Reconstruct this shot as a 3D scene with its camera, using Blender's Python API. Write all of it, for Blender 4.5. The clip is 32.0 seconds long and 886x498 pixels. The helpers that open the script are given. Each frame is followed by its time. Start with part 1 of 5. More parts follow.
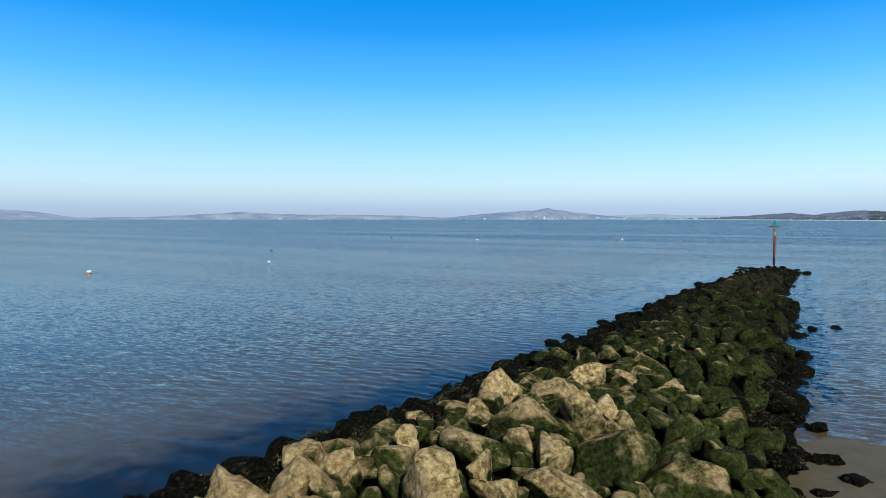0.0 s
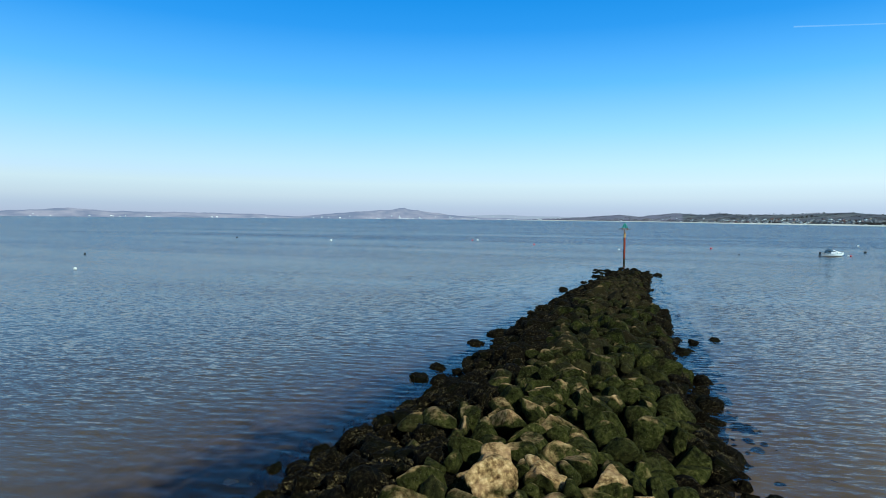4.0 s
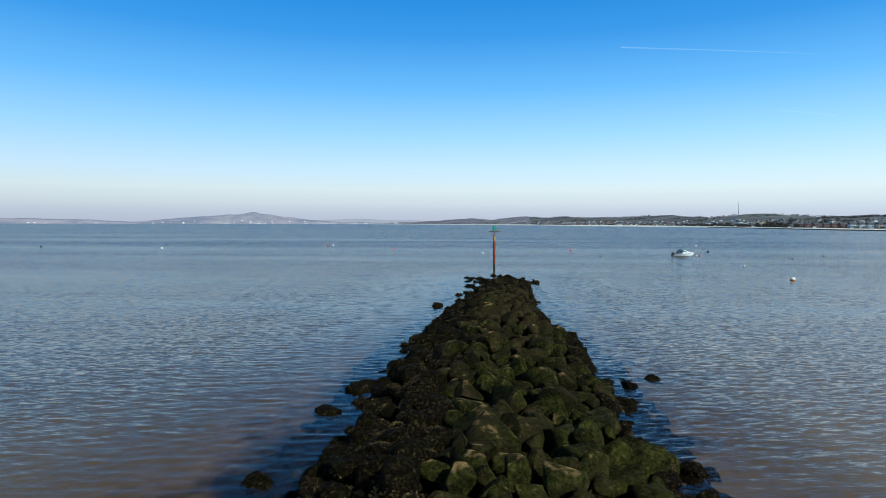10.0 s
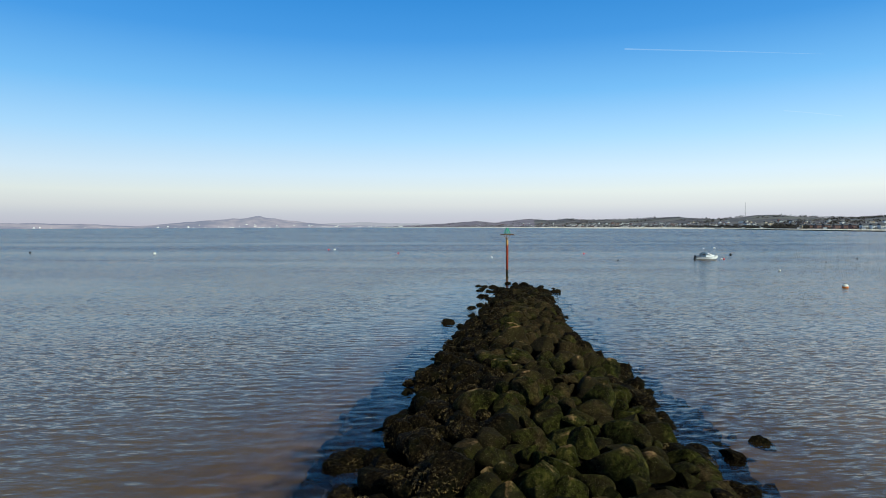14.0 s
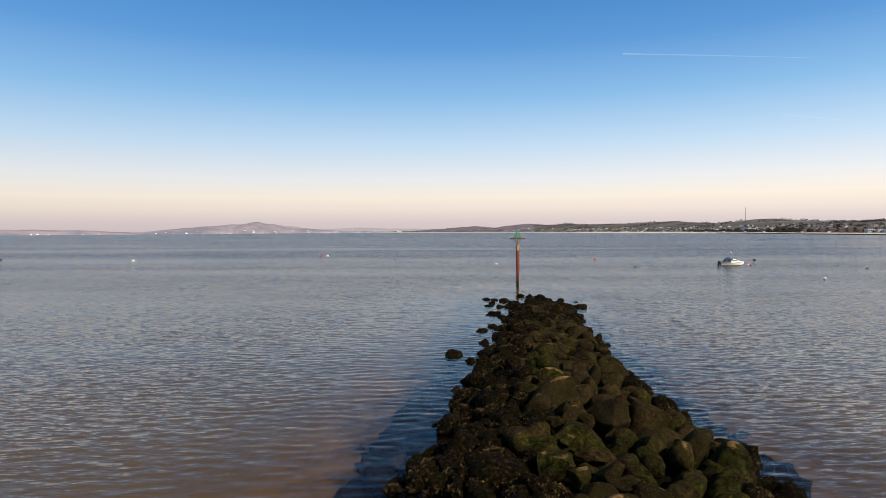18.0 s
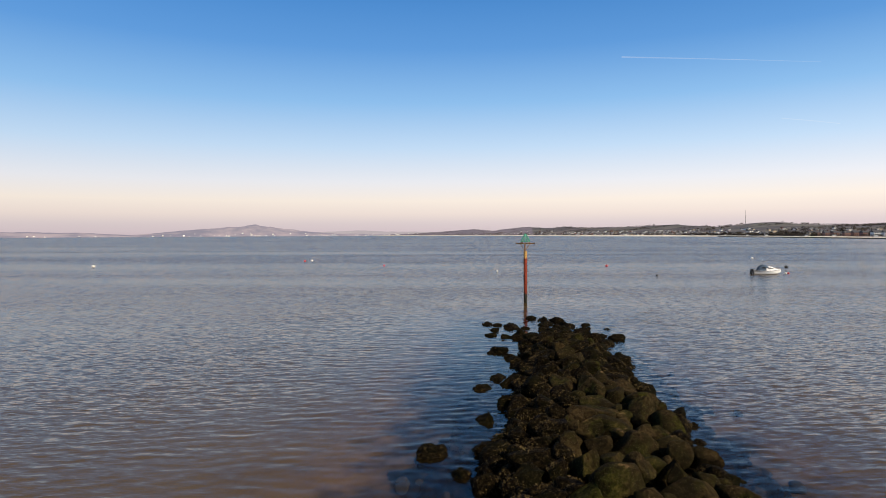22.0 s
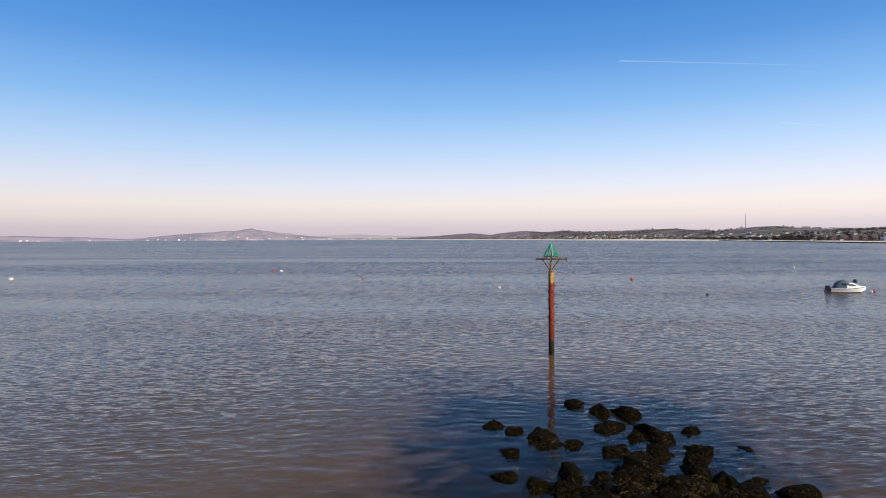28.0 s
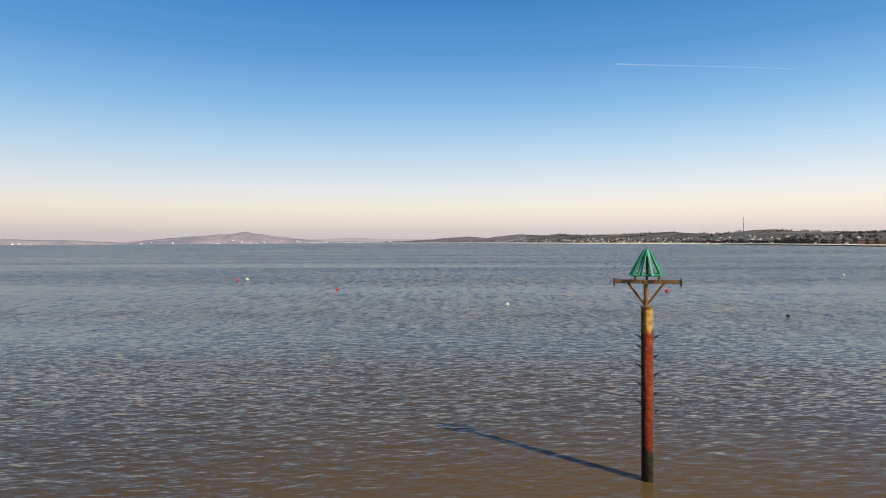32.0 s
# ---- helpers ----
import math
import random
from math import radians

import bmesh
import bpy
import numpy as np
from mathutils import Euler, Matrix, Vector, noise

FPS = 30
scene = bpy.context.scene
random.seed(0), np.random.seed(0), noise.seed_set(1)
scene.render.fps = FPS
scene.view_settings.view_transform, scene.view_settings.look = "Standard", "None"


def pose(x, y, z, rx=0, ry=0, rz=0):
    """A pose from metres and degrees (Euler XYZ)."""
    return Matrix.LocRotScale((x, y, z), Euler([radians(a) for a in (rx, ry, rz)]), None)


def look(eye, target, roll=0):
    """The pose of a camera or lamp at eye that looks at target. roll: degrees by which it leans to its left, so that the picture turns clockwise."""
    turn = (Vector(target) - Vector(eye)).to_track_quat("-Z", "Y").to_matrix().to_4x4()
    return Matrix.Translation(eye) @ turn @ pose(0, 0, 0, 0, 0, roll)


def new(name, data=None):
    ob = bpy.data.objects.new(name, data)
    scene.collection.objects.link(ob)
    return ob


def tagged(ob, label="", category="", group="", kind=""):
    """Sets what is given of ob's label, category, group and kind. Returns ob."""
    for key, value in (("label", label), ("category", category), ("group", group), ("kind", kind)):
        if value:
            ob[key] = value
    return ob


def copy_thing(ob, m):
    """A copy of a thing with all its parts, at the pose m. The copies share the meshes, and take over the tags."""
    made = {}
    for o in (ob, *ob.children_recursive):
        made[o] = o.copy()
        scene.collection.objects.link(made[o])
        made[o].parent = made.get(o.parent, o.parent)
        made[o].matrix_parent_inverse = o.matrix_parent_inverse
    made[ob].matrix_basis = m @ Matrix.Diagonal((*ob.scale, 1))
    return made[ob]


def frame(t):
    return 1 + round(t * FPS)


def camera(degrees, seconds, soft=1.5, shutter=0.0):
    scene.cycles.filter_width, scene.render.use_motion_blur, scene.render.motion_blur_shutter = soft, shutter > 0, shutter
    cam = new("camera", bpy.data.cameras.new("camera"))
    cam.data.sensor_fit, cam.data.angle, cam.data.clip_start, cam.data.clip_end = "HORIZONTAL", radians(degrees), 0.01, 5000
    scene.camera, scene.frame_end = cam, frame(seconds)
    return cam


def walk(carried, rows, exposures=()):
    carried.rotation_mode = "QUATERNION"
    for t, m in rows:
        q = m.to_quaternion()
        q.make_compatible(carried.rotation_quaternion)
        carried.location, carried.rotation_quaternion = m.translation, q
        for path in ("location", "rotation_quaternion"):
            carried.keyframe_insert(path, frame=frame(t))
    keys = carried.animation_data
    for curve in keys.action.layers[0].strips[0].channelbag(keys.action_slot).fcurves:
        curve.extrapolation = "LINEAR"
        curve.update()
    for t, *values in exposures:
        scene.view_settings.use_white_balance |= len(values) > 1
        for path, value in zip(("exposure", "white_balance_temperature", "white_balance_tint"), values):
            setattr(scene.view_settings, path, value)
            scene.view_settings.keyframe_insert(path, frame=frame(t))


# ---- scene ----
cam = camera(72.2, 32.0, soft=0.9)
PATH = [
    (0, (-1.095, -0.666, 6.367), (-1.058, 1.331, 6.267), -0.0),
    (0.5, (-1.056, 0.217, 6.394), (-0.962, 2.212, 6.293), 0.0),
    (1, (-0.99, 1.111, 6.441), (-0.835, 3.102, 6.34), -0.0),
    (1.5, (-0.929, 1.93, 6.478), (-0.713, 3.916, 6.378), 0.0),
    (2, (-0.805, 2.802, 6.497), (-0.53, 4.781, 6.397), -0.0),
    (2.5, (-0.67, 3.611, 6.51), (-0.343, 5.582, 6.41), 0.2),
    (4.5, (-0.051, 6.766, 6.52), (0.518, 8.68, 6.421), 0.4),
    (5, (0.195, 7.607, 6.509), (0.83, 9.501, 6.412), 0.3),
    (5.5, (0.424, 8.419, 6.489), (1.127, 10.289, 6.393), 0.4),
    (6, (0.67, 9.376, 6.469), (1.446, 11.216, 6.374), 0.3),
    (6.5, (0.919, 10.317, 6.42), (1.765, 12.127, 6.326), 0.4),
    (7, (1.233, 11.246, 6.407), (2.149, 13.022, 6.314), 0.3),
    (7.5, (1.583, 12.204, 6.388), (2.555, 13.95, 6.296), 0.3),
    (8, (1.991, 13.093, 6.373), (2.951, 14.845, 6.283), 0.2),
    (8.5, (2.327, 13.947, 6.363), (3.281, 15.702, 6.275), 0.2),
    (9, (2.682, 14.785, 6.375), (3.629, 16.545, 6.287), 0.2),
    (9.5, (3.009, 15.551, 6.348), (3.951, 17.313, 6.261), 0.2),
    (10, (3.304, 16.347, 6.342), (4.244, 18.111, 6.257), 0.1),
    (10.5, (3.62, 17.041, 6.34), (4.556, 18.806, 6.255), -0.0),
    (11, (3.988, 17.808, 6.322), (4.922, 19.575, 6.239), -0.1),
    (11.5, (4.346, 18.534, 6.298), (5.279, 20.301, 6.216), -0.2),
    (12, (4.679, 19.267, 6.292), (5.608, 21.036, 6.212), -0.1),
    (12.5, (5.004, 20.074, 6.26), (5.933, 21.843, 6.182), -0.0),
    (13, (5.399, 20.997, 6.221), (6.328, 22.766, 6.144), -0.1),
    (13.5, (5.888, 21.957, 6.236), (6.816, 23.727, 6.161), -0.2),
    (14, (6.344, 22.943, 6.257), (7.271, 24.714, 6.182), -0.2),
    (14.5, (6.733, 23.868, 6.282), (7.663, 25.637, 6.21), -0.2),
    (16.5, (8.899, 28.184, 6.14), (9.827, 29.955, 6.074), -0.3),
    (17, (9.456, 29.286, 6.096), (10.385, 31.056, 6.033), -0.4),
    (17.5, (10.02, 30.381, 6.034), (10.949, 32.151, 5.972), -0.2),
    (18, (10.612, 31.593, 6.039), (11.542, 33.362, 5.981), -0.4),
    (18.5, (11.302, 32.844, 6.028), (12.231, 34.614, 5.972), -0.4),
    (19, (12.098, 34.245, 6.04), (13.028, 36.015, 5.985), -0.4),
    (19.5, (12.971, 35.703, 6.013), (13.902, 37.473, 5.961), -0.4),
    (20, (13.904, 37.301, 6.006), (14.836, 39.07, 5.954), -0.4),
    (20.5, (14.88, 38.851, 5.953), (15.813, 40.619, 5.903), -0.4),
    (21, (15.745, 40.276, 5.954), (16.679, 42.044, 5.906), -0.3),
    (21.5, (16.545, 41.52, 5.954), (17.479, 43.287, 5.905), -0.3),
    (22, (17.335, 42.695, 6.02), (18.27, 44.463, 5.972), -0.3),
    (22.5, (18.109, 43.753, 6.092), (19.043, 45.521, 6.043), -0.4),
    (23, (18.808, 44.725, 6.152), (19.742, 46.493, 6.105), -0.3),
    (23.5, (19.611, 45.819, 6.182), (20.543, 47.588, 6.136), -0.3),
    (24, (20.509, 47.109, 6.189), (21.443, 48.877, 6.147), -0.2),
    (24.5, (21.42, 48.529, 6.188), (22.356, 50.297, 6.146), -0.3),
    (25, (22.313, 49.999, 6.167), (23.249, 51.766, 6.127), -0.2),
    (25.5, (23.22, 51.55, 6.117), (24.158, 53.317, 6.079), -0.1),
    (27.5, (26.724, 58.202, 6.321), (27.667, 59.965, 6.285), -0.3),
    (28, (27.696, 59.824, 6.363), (28.639, 61.588, 6.328), -0.3),
    (29, (29.578, 63.278, 6.349), (30.525, 65.039, 6.318), -0.1),
    (30, (31.742, 67.044, 6.356), (32.691, 68.805, 6.327), -0.4),
    (31, (33.869, 70.866, 6.31), (34.82, 72.625, 6.284), -0.4),
    (32, (36.198, 74.761, 6.268), (37.152, 76.518, 6.244), -0.3),
]
EXPOSURES = [(0, -0.08, 4420, -15), (9, -0.1, 4880, -10), (14.5, -0.08, 5500, -5), (17, -0.06, 6350, 6), (19, -0.04, 6560, 7), (25.5, -0.05, 6170, 12), (28, -0.07, 6080, 12), (30, -0.1, 6160, 7), (32, -0.1, 6480, 4)]
walk(cam, [(t, look(eye, target, roll)) for t, eye, target, roll in PATH], EXPOSURES)

# ---- world, sun ----
SUN_AZIMUTH, SUN_HEIGHT = 161.7, 39.0
world = bpy.data.worlds.new("sky")
scene.world = world
world.use_nodes = True
wt = world.node_tree
sky = wt.nodes.new("ShaderNodeTexSky")
sky.sky_type, sky.sun_disc = "NISHITA", False
sky.sun_elevation, sky.sun_rotation = radians(SUN_HEIGHT), radians(SUN_AZIMUTH)
sky.air_density, sky.dust_density, sky.ozone_density = 1.0, 1.0, 3.0


def srgb(r, g, b):
    return tuple((c / 255 / 12.92) if c < 10 else ((c / 255 + 0.055) / 1.055) ** 2.4 for c in (r, g, b))


# a band of haze lies over the bay under the clear sky
way = wt.nodes.new("ShaderNodeTexCoord")
up = wt.nodes.new("ShaderNodeSeparateXYZ")
wt.links.new(way.outputs["Generated"], up.inputs[0])
haze = wt.nodes.new("ShaderNodeValToRGB")
HAZE = [(0.0, (203, 185, 190)), (0.018, (213, 198, 198)), (0.034, (232, 216, 207)), (0.055, (243, 230, 217)), (0.085, (230, 230, 234)), (0.14, (192, 216, 240)), (0.21, (142, 189, 234)), (0.29, (98, 156, 219)), (0.37, (74, 137, 206)), (0.6, (40, 92, 166))]
el = haze.color_ramp.elements
while len(el) < len(HAZE):
    el.new(0.5)
for e, (p, c) in zip(el, HAZE):
    e.position, e.color = p, (*srgb(*c), 1)
wt.links.new(up.outputs["Z"], haze.inputs[0])
fade = wt.nodes.new("ShaderNodeMapRange")
fade.inputs["From Min"].default_value, fade.inputs["From Max"].default_value = 0.35, 0.75
fade.inputs["To Min"].default_value, fade.inputs["To Max"].default_value = 1.0, 0.0
wt.links.new(up.outputs["Z"], fade.inputs["Value"])
dim = wt.nodes.new("ShaderNodeMix")
dim.data_type, dim.blend_type = "RGBA", "MULTIPLY"
dim.inputs[0].default_value = 1.0
dim.inputs[7].default_value = (0.046, 0.046, 0.046, 1)
wt.links.new(sky.outputs[0], dim.inputs[6])
join_sky = wt.nodes.new("ShaderNodeMix")
join_sky.data_type = "RGBA"
wt.links.new(fade.outputs[0], join_sky.inputs[0])
wt.links.new(dim.outputs[2], join_sky.inputs[6])
wt.links.new(haze.outputs[0], join_sky.inputs[7])
# brighter on the sun's side
flank = wt.nodes.new("ShaderNodeVectorMath")
flank.operation = "DOT_PRODUCT"
flank.inputs[1].default_value = (0.75, -0.66, 0.0)
wt.links.new(way.outputs["Generated"], flank.inputs[0])
swell = wt.nodes.new("ShaderNodeMapRange")
swell.inputs["From Min"].default_value, swell.inputs["From Max"].default_value = -0.8, 0.4
swell.inputs["To Min"].default_value, swell.inputs["To Max"].default_value = 0.0, 0.17
wt.links.new(flank.outputs["Value"], swell.inputs["Value"])
# most of all low down, where the haze is thick
low = wt.nodes.new("ShaderNodeMapRange")
low.inputs["From Min"].default_value, low.inputs["From Max"].default_value = 0.0, 0.4
low.inputs["To Min"].default_value, low.inputs["To Max"].default_value = 1.0, -0.5
wt.links.new(up.outputs["Z"], low.inputs["Value"])
gain = wt.nodes.new("ShaderNodeMath")
gain.operation = "MULTIPLY_ADD"
gain.inputs[2].default_value = 1.035
wt.links.new(swell.outputs[0], gain.inputs[0])
wt.links.new(low.outputs[0], gain.inputs[1])
wt.links.new(join_sky.outputs[2], wt.nodes["Background"].inputs[0])
wt.links.new(gain.outputs[0], wt.nodes["Background"].inputs[1])

sun_data = bpy.data.lights.new("sun", "SUN")
sun_data.energy, sun_data.angle, sun_data.color = 4.8, radians(0.53), (1.0, 0.84, 0.62)
sun_dir = Vector((math.sin(radians(SUN_AZIMUTH)), math.cos(radians(SUN_AZIMUTH)), math.tan(radians(SUN_HEIGHT))))
sun = new("sun", sun_data)
sun.matrix_world = look(tuple(sun_dir * 100), (0, 0, 0))


# ---- materials ----
class Mat:
    """A small helper to wire a node material."""

    def __init__(self, name, rough=0.8, metal=0.0, spec=0.5):
        self.m = bpy.data.materials.new(name)
        self.m.use_nodes = True
        self.t = self.m.node_tree
        self.b = self.t.nodes["Principled BSDF"]
        self.b.inputs["Roughness"].default_value = rough
        self.b.inputs["Metallic"].default_value = metal
        self.b.inputs["Specular IOR Level"].default_value = spec

    def node(self, kind, **props):
        n = self.t.nodes.new(kind)
        for k, v in props.items():
            if k == "operation":
                n.operation = v
            elif k == "data_type":
                n.data_type = v
            elif k == "blend_type":
                n.blend_type = v
        return n

    def link(self, a, b):
        self.t.links.new(a, b)

    def coords(self, scale=(1, 1, 1), turn=0.0, world_space=True):
        src = self.node("ShaderNodeNewGeometry").outputs["Position"] if world_space else self.node("ShaderNodeTexCoord").outputs["Object"]
        if turn:
            rot = self.node("ShaderNodeMapping")
            rot.inputs["Rotation"].default_value = (0, 0, radians(turn))
            self.link(src, rot.inputs["Vector"])
            src = rot.outputs[0]
        mp = self.node("ShaderNodeMapping")
        mp.inputs["Scale"].default_value = scale
        self.link(src, mp.inputs["Vector"])
        return mp.outputs[0]

    def noise(self, scale, detail=4, rough=0.55, vec=None, distort=0.0):
        n = self.node("ShaderNodeTexNoise")
        n.inputs["Scale"].default_value, n.inputs["Detail"].default_value = scale, detail
        n.inputs["Roughness"].default_value, n.inputs["Distortion"].default_value = rough, distort
        if vec is not None:
            self.link(vec, n.inputs["Vector"])
        return n.outputs["Fac"]

    def ramp(self, fac, *stops):
        r = self.node("ShaderNodeValToRGB")
        el = r.color_ramp.elements
        while len(el) < len(stops):
            el.new(0.5)
        for e, (p, c) in zip(el, stops):
            e.position = p
            e.color = (*c, 1) if isinstance(c, tuple) else (c, c, c, 1)
        self.link(fac, r.inputs[0])
        return r.outputs[0]

    def math(self, op, a, b=0.0, clamp=False):
        n = self.node("ShaderNodeMath", operation=op)
        n.use_clamp = clamp
        for i, v in enumerate((a, b)):
            if isinstance(v, (int, float)):
                n.inputs[i].default_value = v
            else:
                self.link(v, n.inputs[i])
        return n.outputs[0]

    def mix(self, fac, a, b, blend="MIX"):
        n = self.node("ShaderNodeMix", data_type="RGBA", blend_type=blend)
        for i, v in ((0, fac), (6, a), (7, b)):
            if isinstance(v, tuple):
                n.inputs[i].default_value = (*v, 1)
            elif isinstance(v, (int, float)):
                n.inputs[i].default_value = v
            else:
                self.link(v, n.inputs[i])
        return n.outputs[2]

    def colour(self, c):
        if isinstance(c, tuple):
            self.b.inputs["Base Color"].default_value = (*c, 1)
        else:
            self.link(c, self.b.inputs["Base Color"])
        return self

    def bump(self, height, strength=0.5, dist=0.05, base=None):
        n = self.node("ShaderNodeBump")
        n.inputs["Strength"].default_value, n.inputs["Distance"].default_value = strength, dist
        self.link(height, n.inputs["Height"])
        if base is not None:
            self.link(base, n.inputs["Normal"])
        self.link(n.outputs[0], self.b.inputs["Normal"])
        return n.outputs[0]


def plain(name, c, rough=0.7, metal=0.0, vary=0.25, scale=6.0, relief=0.01):
    """A painted or plain surface with wear at two scales."""
    m = Mat(name, rough, metal)
    v = m.coords(world_space=False)
    big, fine = m.noise(scale, 3, vec=v), m.noise(scale * 9, 4, vec=v)
    f = m.math("ADD", m.math("MULTIPLY", big, 0.6), m.math("MULTIPLY", fine, 0.4))
    dark = tuple(x * (1 - vary) for x in c)
    lite = tuple(min(1, x * (1 + vary * 0.6)) for x in c)
    m.colour(m.ramp(f, (0.3, dark), (0.7, lite)))
    if relief:
        m.bump(fine, 0.4, relief)
    return m.m


def rock_material(name, bare):
    """Boulder: tan stone with lichen grain, under green algae that thins out towards high tops (bare: how far down it thins)."""
    m = Mat(name, 0.9, spec=0.03)
    geo = m.node("ShaderNodeNewGeometry")
    sep = m.node("ShaderNodeSeparateXYZ")
    m.link(geo.outputs["Position"], sep.inputs[0])
    nrm = m.node("ShaderNodeSeparateXYZ")
    m.link(geo.outputs["Normal"], nrm.inputs[0])
    w = m.coords()
    grain, patch, blot, fine = m.noise(9, 6, 0.65, w), m.noise(1.7, 4, 0.6, w), m.noise(0.55, 3, 0.5, w), m.noise(42, 5, 0.7, w)
    stone = m.ramp(grain, (0.30, (0.05, 0.026, 0.010)), (0.43, (0.23, 0.128, 0.047)), (0.56, (0.55, 0.345, 0.135)), (0.70, (0.88, 0.62, 0.30)))
    stone = m.mix(m.ramp(patch, (0.45, 0.0), (0.65, 0.55)), stone, (0.50, 0.29, 0.14))
    vor = m.node("ShaderNodeTexVoronoi")
    vor.feature = "DISTANCE_TO_EDGE"
    vor.inputs["Scale"].default_value = 2.2
    m.link(m.mix(0.25, w, m.noise(3, 3, vec=w), "ADD"), vor.inputs["Vector"])
    crack = m.ramp(vor.outputs[0], (0.0, 0.35), (0.035, 1.0))
    stone = m.mix(0.25, stone, crack, "MULTIPLY")
    algae = m.ramp(m.math("ADD", m.math("MULTIPLY", grain, 0.5), m.math("MULTIPLY", patch, 0.5)),
                   (0.36, (0.0015, 0.002, 0.0008)), (0.45, (0.007, 0.0075, 0.0018)), (0.56, (0.028, 0.029, 0.0056)), (0.68, (0.110, 0.088, 0.021)))
    seaward = m.math("MULTIPLY", m.math("SUBTRACT", sep.outputs["Y"], 36.0), 0.008)
    seaward = m.math("MINIMUM", m.math("MAXIMUM", seaward, -0.16), 0.07)
    blot = m.math("ADD", blot, seaward)
    algae = m.mix(m.ramp(blot, (0.42, 0.0), (0.60, 0.75)), algae, (0.022, 0.016, 0.008))
    algae = m.mix(m.ramp(m.math("ADD", m.noise(0.9, 4, 0.65, w), m.math("MULTIPLY", seaward, 0.8)), (0.54, 0.0), (0.64, 0.8)), algae, m.ramp(grain, (0.35, (0.012, 0.008, 0.004)), (0.65, (0.060, 0.040, 0.018))))
    algae = m.mix(m.ramp(fine, (0.60, 0.0), (0.68, 0.8)), algae, (0.20, 0.15, 0.08))
    # landward the algae is drier and more olive
    dry = m.ramp(m.math("MULTIPLY", sep.outputs["Y"], 0.02), (0.20, 0.42), (0.60, 0.0))
    algae = m.mix(dry, algae, m.ramp(grain, (0.35, (0.02, 0.021, 0.005)), (0.52, (0.085, 0.080, 0.018)), (0.68, (0.20, 0.165, 0.045))))
    # stone shows on high faces that look up, broken by noise
    show = m.math("ADD", m.math("MULTIPLY", sep.outputs["Z"], 0.18), m.math("MULTIPLY", nrm.outputs["Z"], 0.30))
    show = m.math("ADD", show, m.math("MULTIPLY", patch, 0.9))
    show = m.math("ADD", show, m.math("MULTIPLY", fine, 0.15))
    show = m.ramp(m.math("SUBTRACT", show, bare), (0.36, 0.0), (0.48, 0.55), (0.58, 1.0))
    m.colour(m.mix(show, algae, stone))
    h = m.math("ADD", m.math("MULTIPLY", grain, 0.7), m.math("MULTIPLY", fine, 0.3))
    m.bump(h, 1.0, 0.09, m.bump(m.math("MULTIPLY", crack, 1.0), 0.5, 0.03))
    return m.m


def weed_material(name):
    """Stone under dark brown wrack."""
    m = Mat(name, 0.85, spec=0.04)
    w = m.coords()
    a, b, c = m.noise(11, 5, 0.7, w), m.noise(1.3, 3, 0.5, w), m.noise(35, 3, 0.7, w)
    col = m.ramp(a, (0.38, (0.003, 0.0023, 0.0014)), (0.52, (0.011, 0.008, 0.0037)), (0.62, (0.034, 0.024, 0.010)), (0.72, (0.15, 0.105, 0.042)))
    m.colour(m.mix(m.ramp(b, (0.48, 0.0), (0.65, 0.6)), col, (0.009, 0.010, 0.003)))
    m.bump(m.math("ADD", a, m.math("MULTIPLY", c, 0.5)), 1.0, 0.16)
    return m.m


BARE, MOSSY, ALGAE, WEED = rock_material("boulder_stone", 0.49), rock_material("boulder_mossy", 0.66), rock_material("boulder_algae", 0.76), weed_material("wracked_stone")

frond = Mat("wrack_frond", 0.7, spec=0.1)
frond.colour(frond.ramp(frond.noise(8, 4, 0.7, frond.coords()), (0.35, (0.005, 0.004, 0.002)), (0.50, (0.026, 0.018, 0.007)), (0.66, (0.20, 0.14, 0.05))))
FROND = frond.m


WAVE_SLOPE = 0.055
WAVE_TURN = 28     # degrees: crests lie across the bay
# ripples: waves per metre, slope, stretch, turn, and how far off (in km) they begin to show as cat's paws
RIPPLES = [(13.0, 0.058, 0.24, 7, 0), (7.0, 0.072, 0.22, -8, 0), (3.4, 0.024, 0.26, 12, 0), (0.5, 0.008, 0.22, -5, 0), (0.28, 0.045, 4.0, 0, 0.045), (0.07, 0.045, 6.0, 3, 0.16)]


def bank_coords(m):
    """How far a place lies landward of the breakwater's head, and how far right of its axis."""
    mp = m.node("ShaderNodeMapping")
    mp.vector_type = "TEXTURE"
    mp.inputs["Location"].default_value = (42.0, 76.5, 0)
    mp.inputs["Rotation"].default_value = (0, 0, -math.atan2(0.553, 0.833))
    m.link(m.node("ShaderNodeNewGeometry").outputs["Position"], mp.inputs["Vector"])
    sep = m.node("ShaderNodeSeparateXYZ")
    m.link(mp.outputs[0], sep.inputs[0])
    return m.math("MULTIPLY", sep.outputs["Y"], -1.0), sep.outputs["X"]


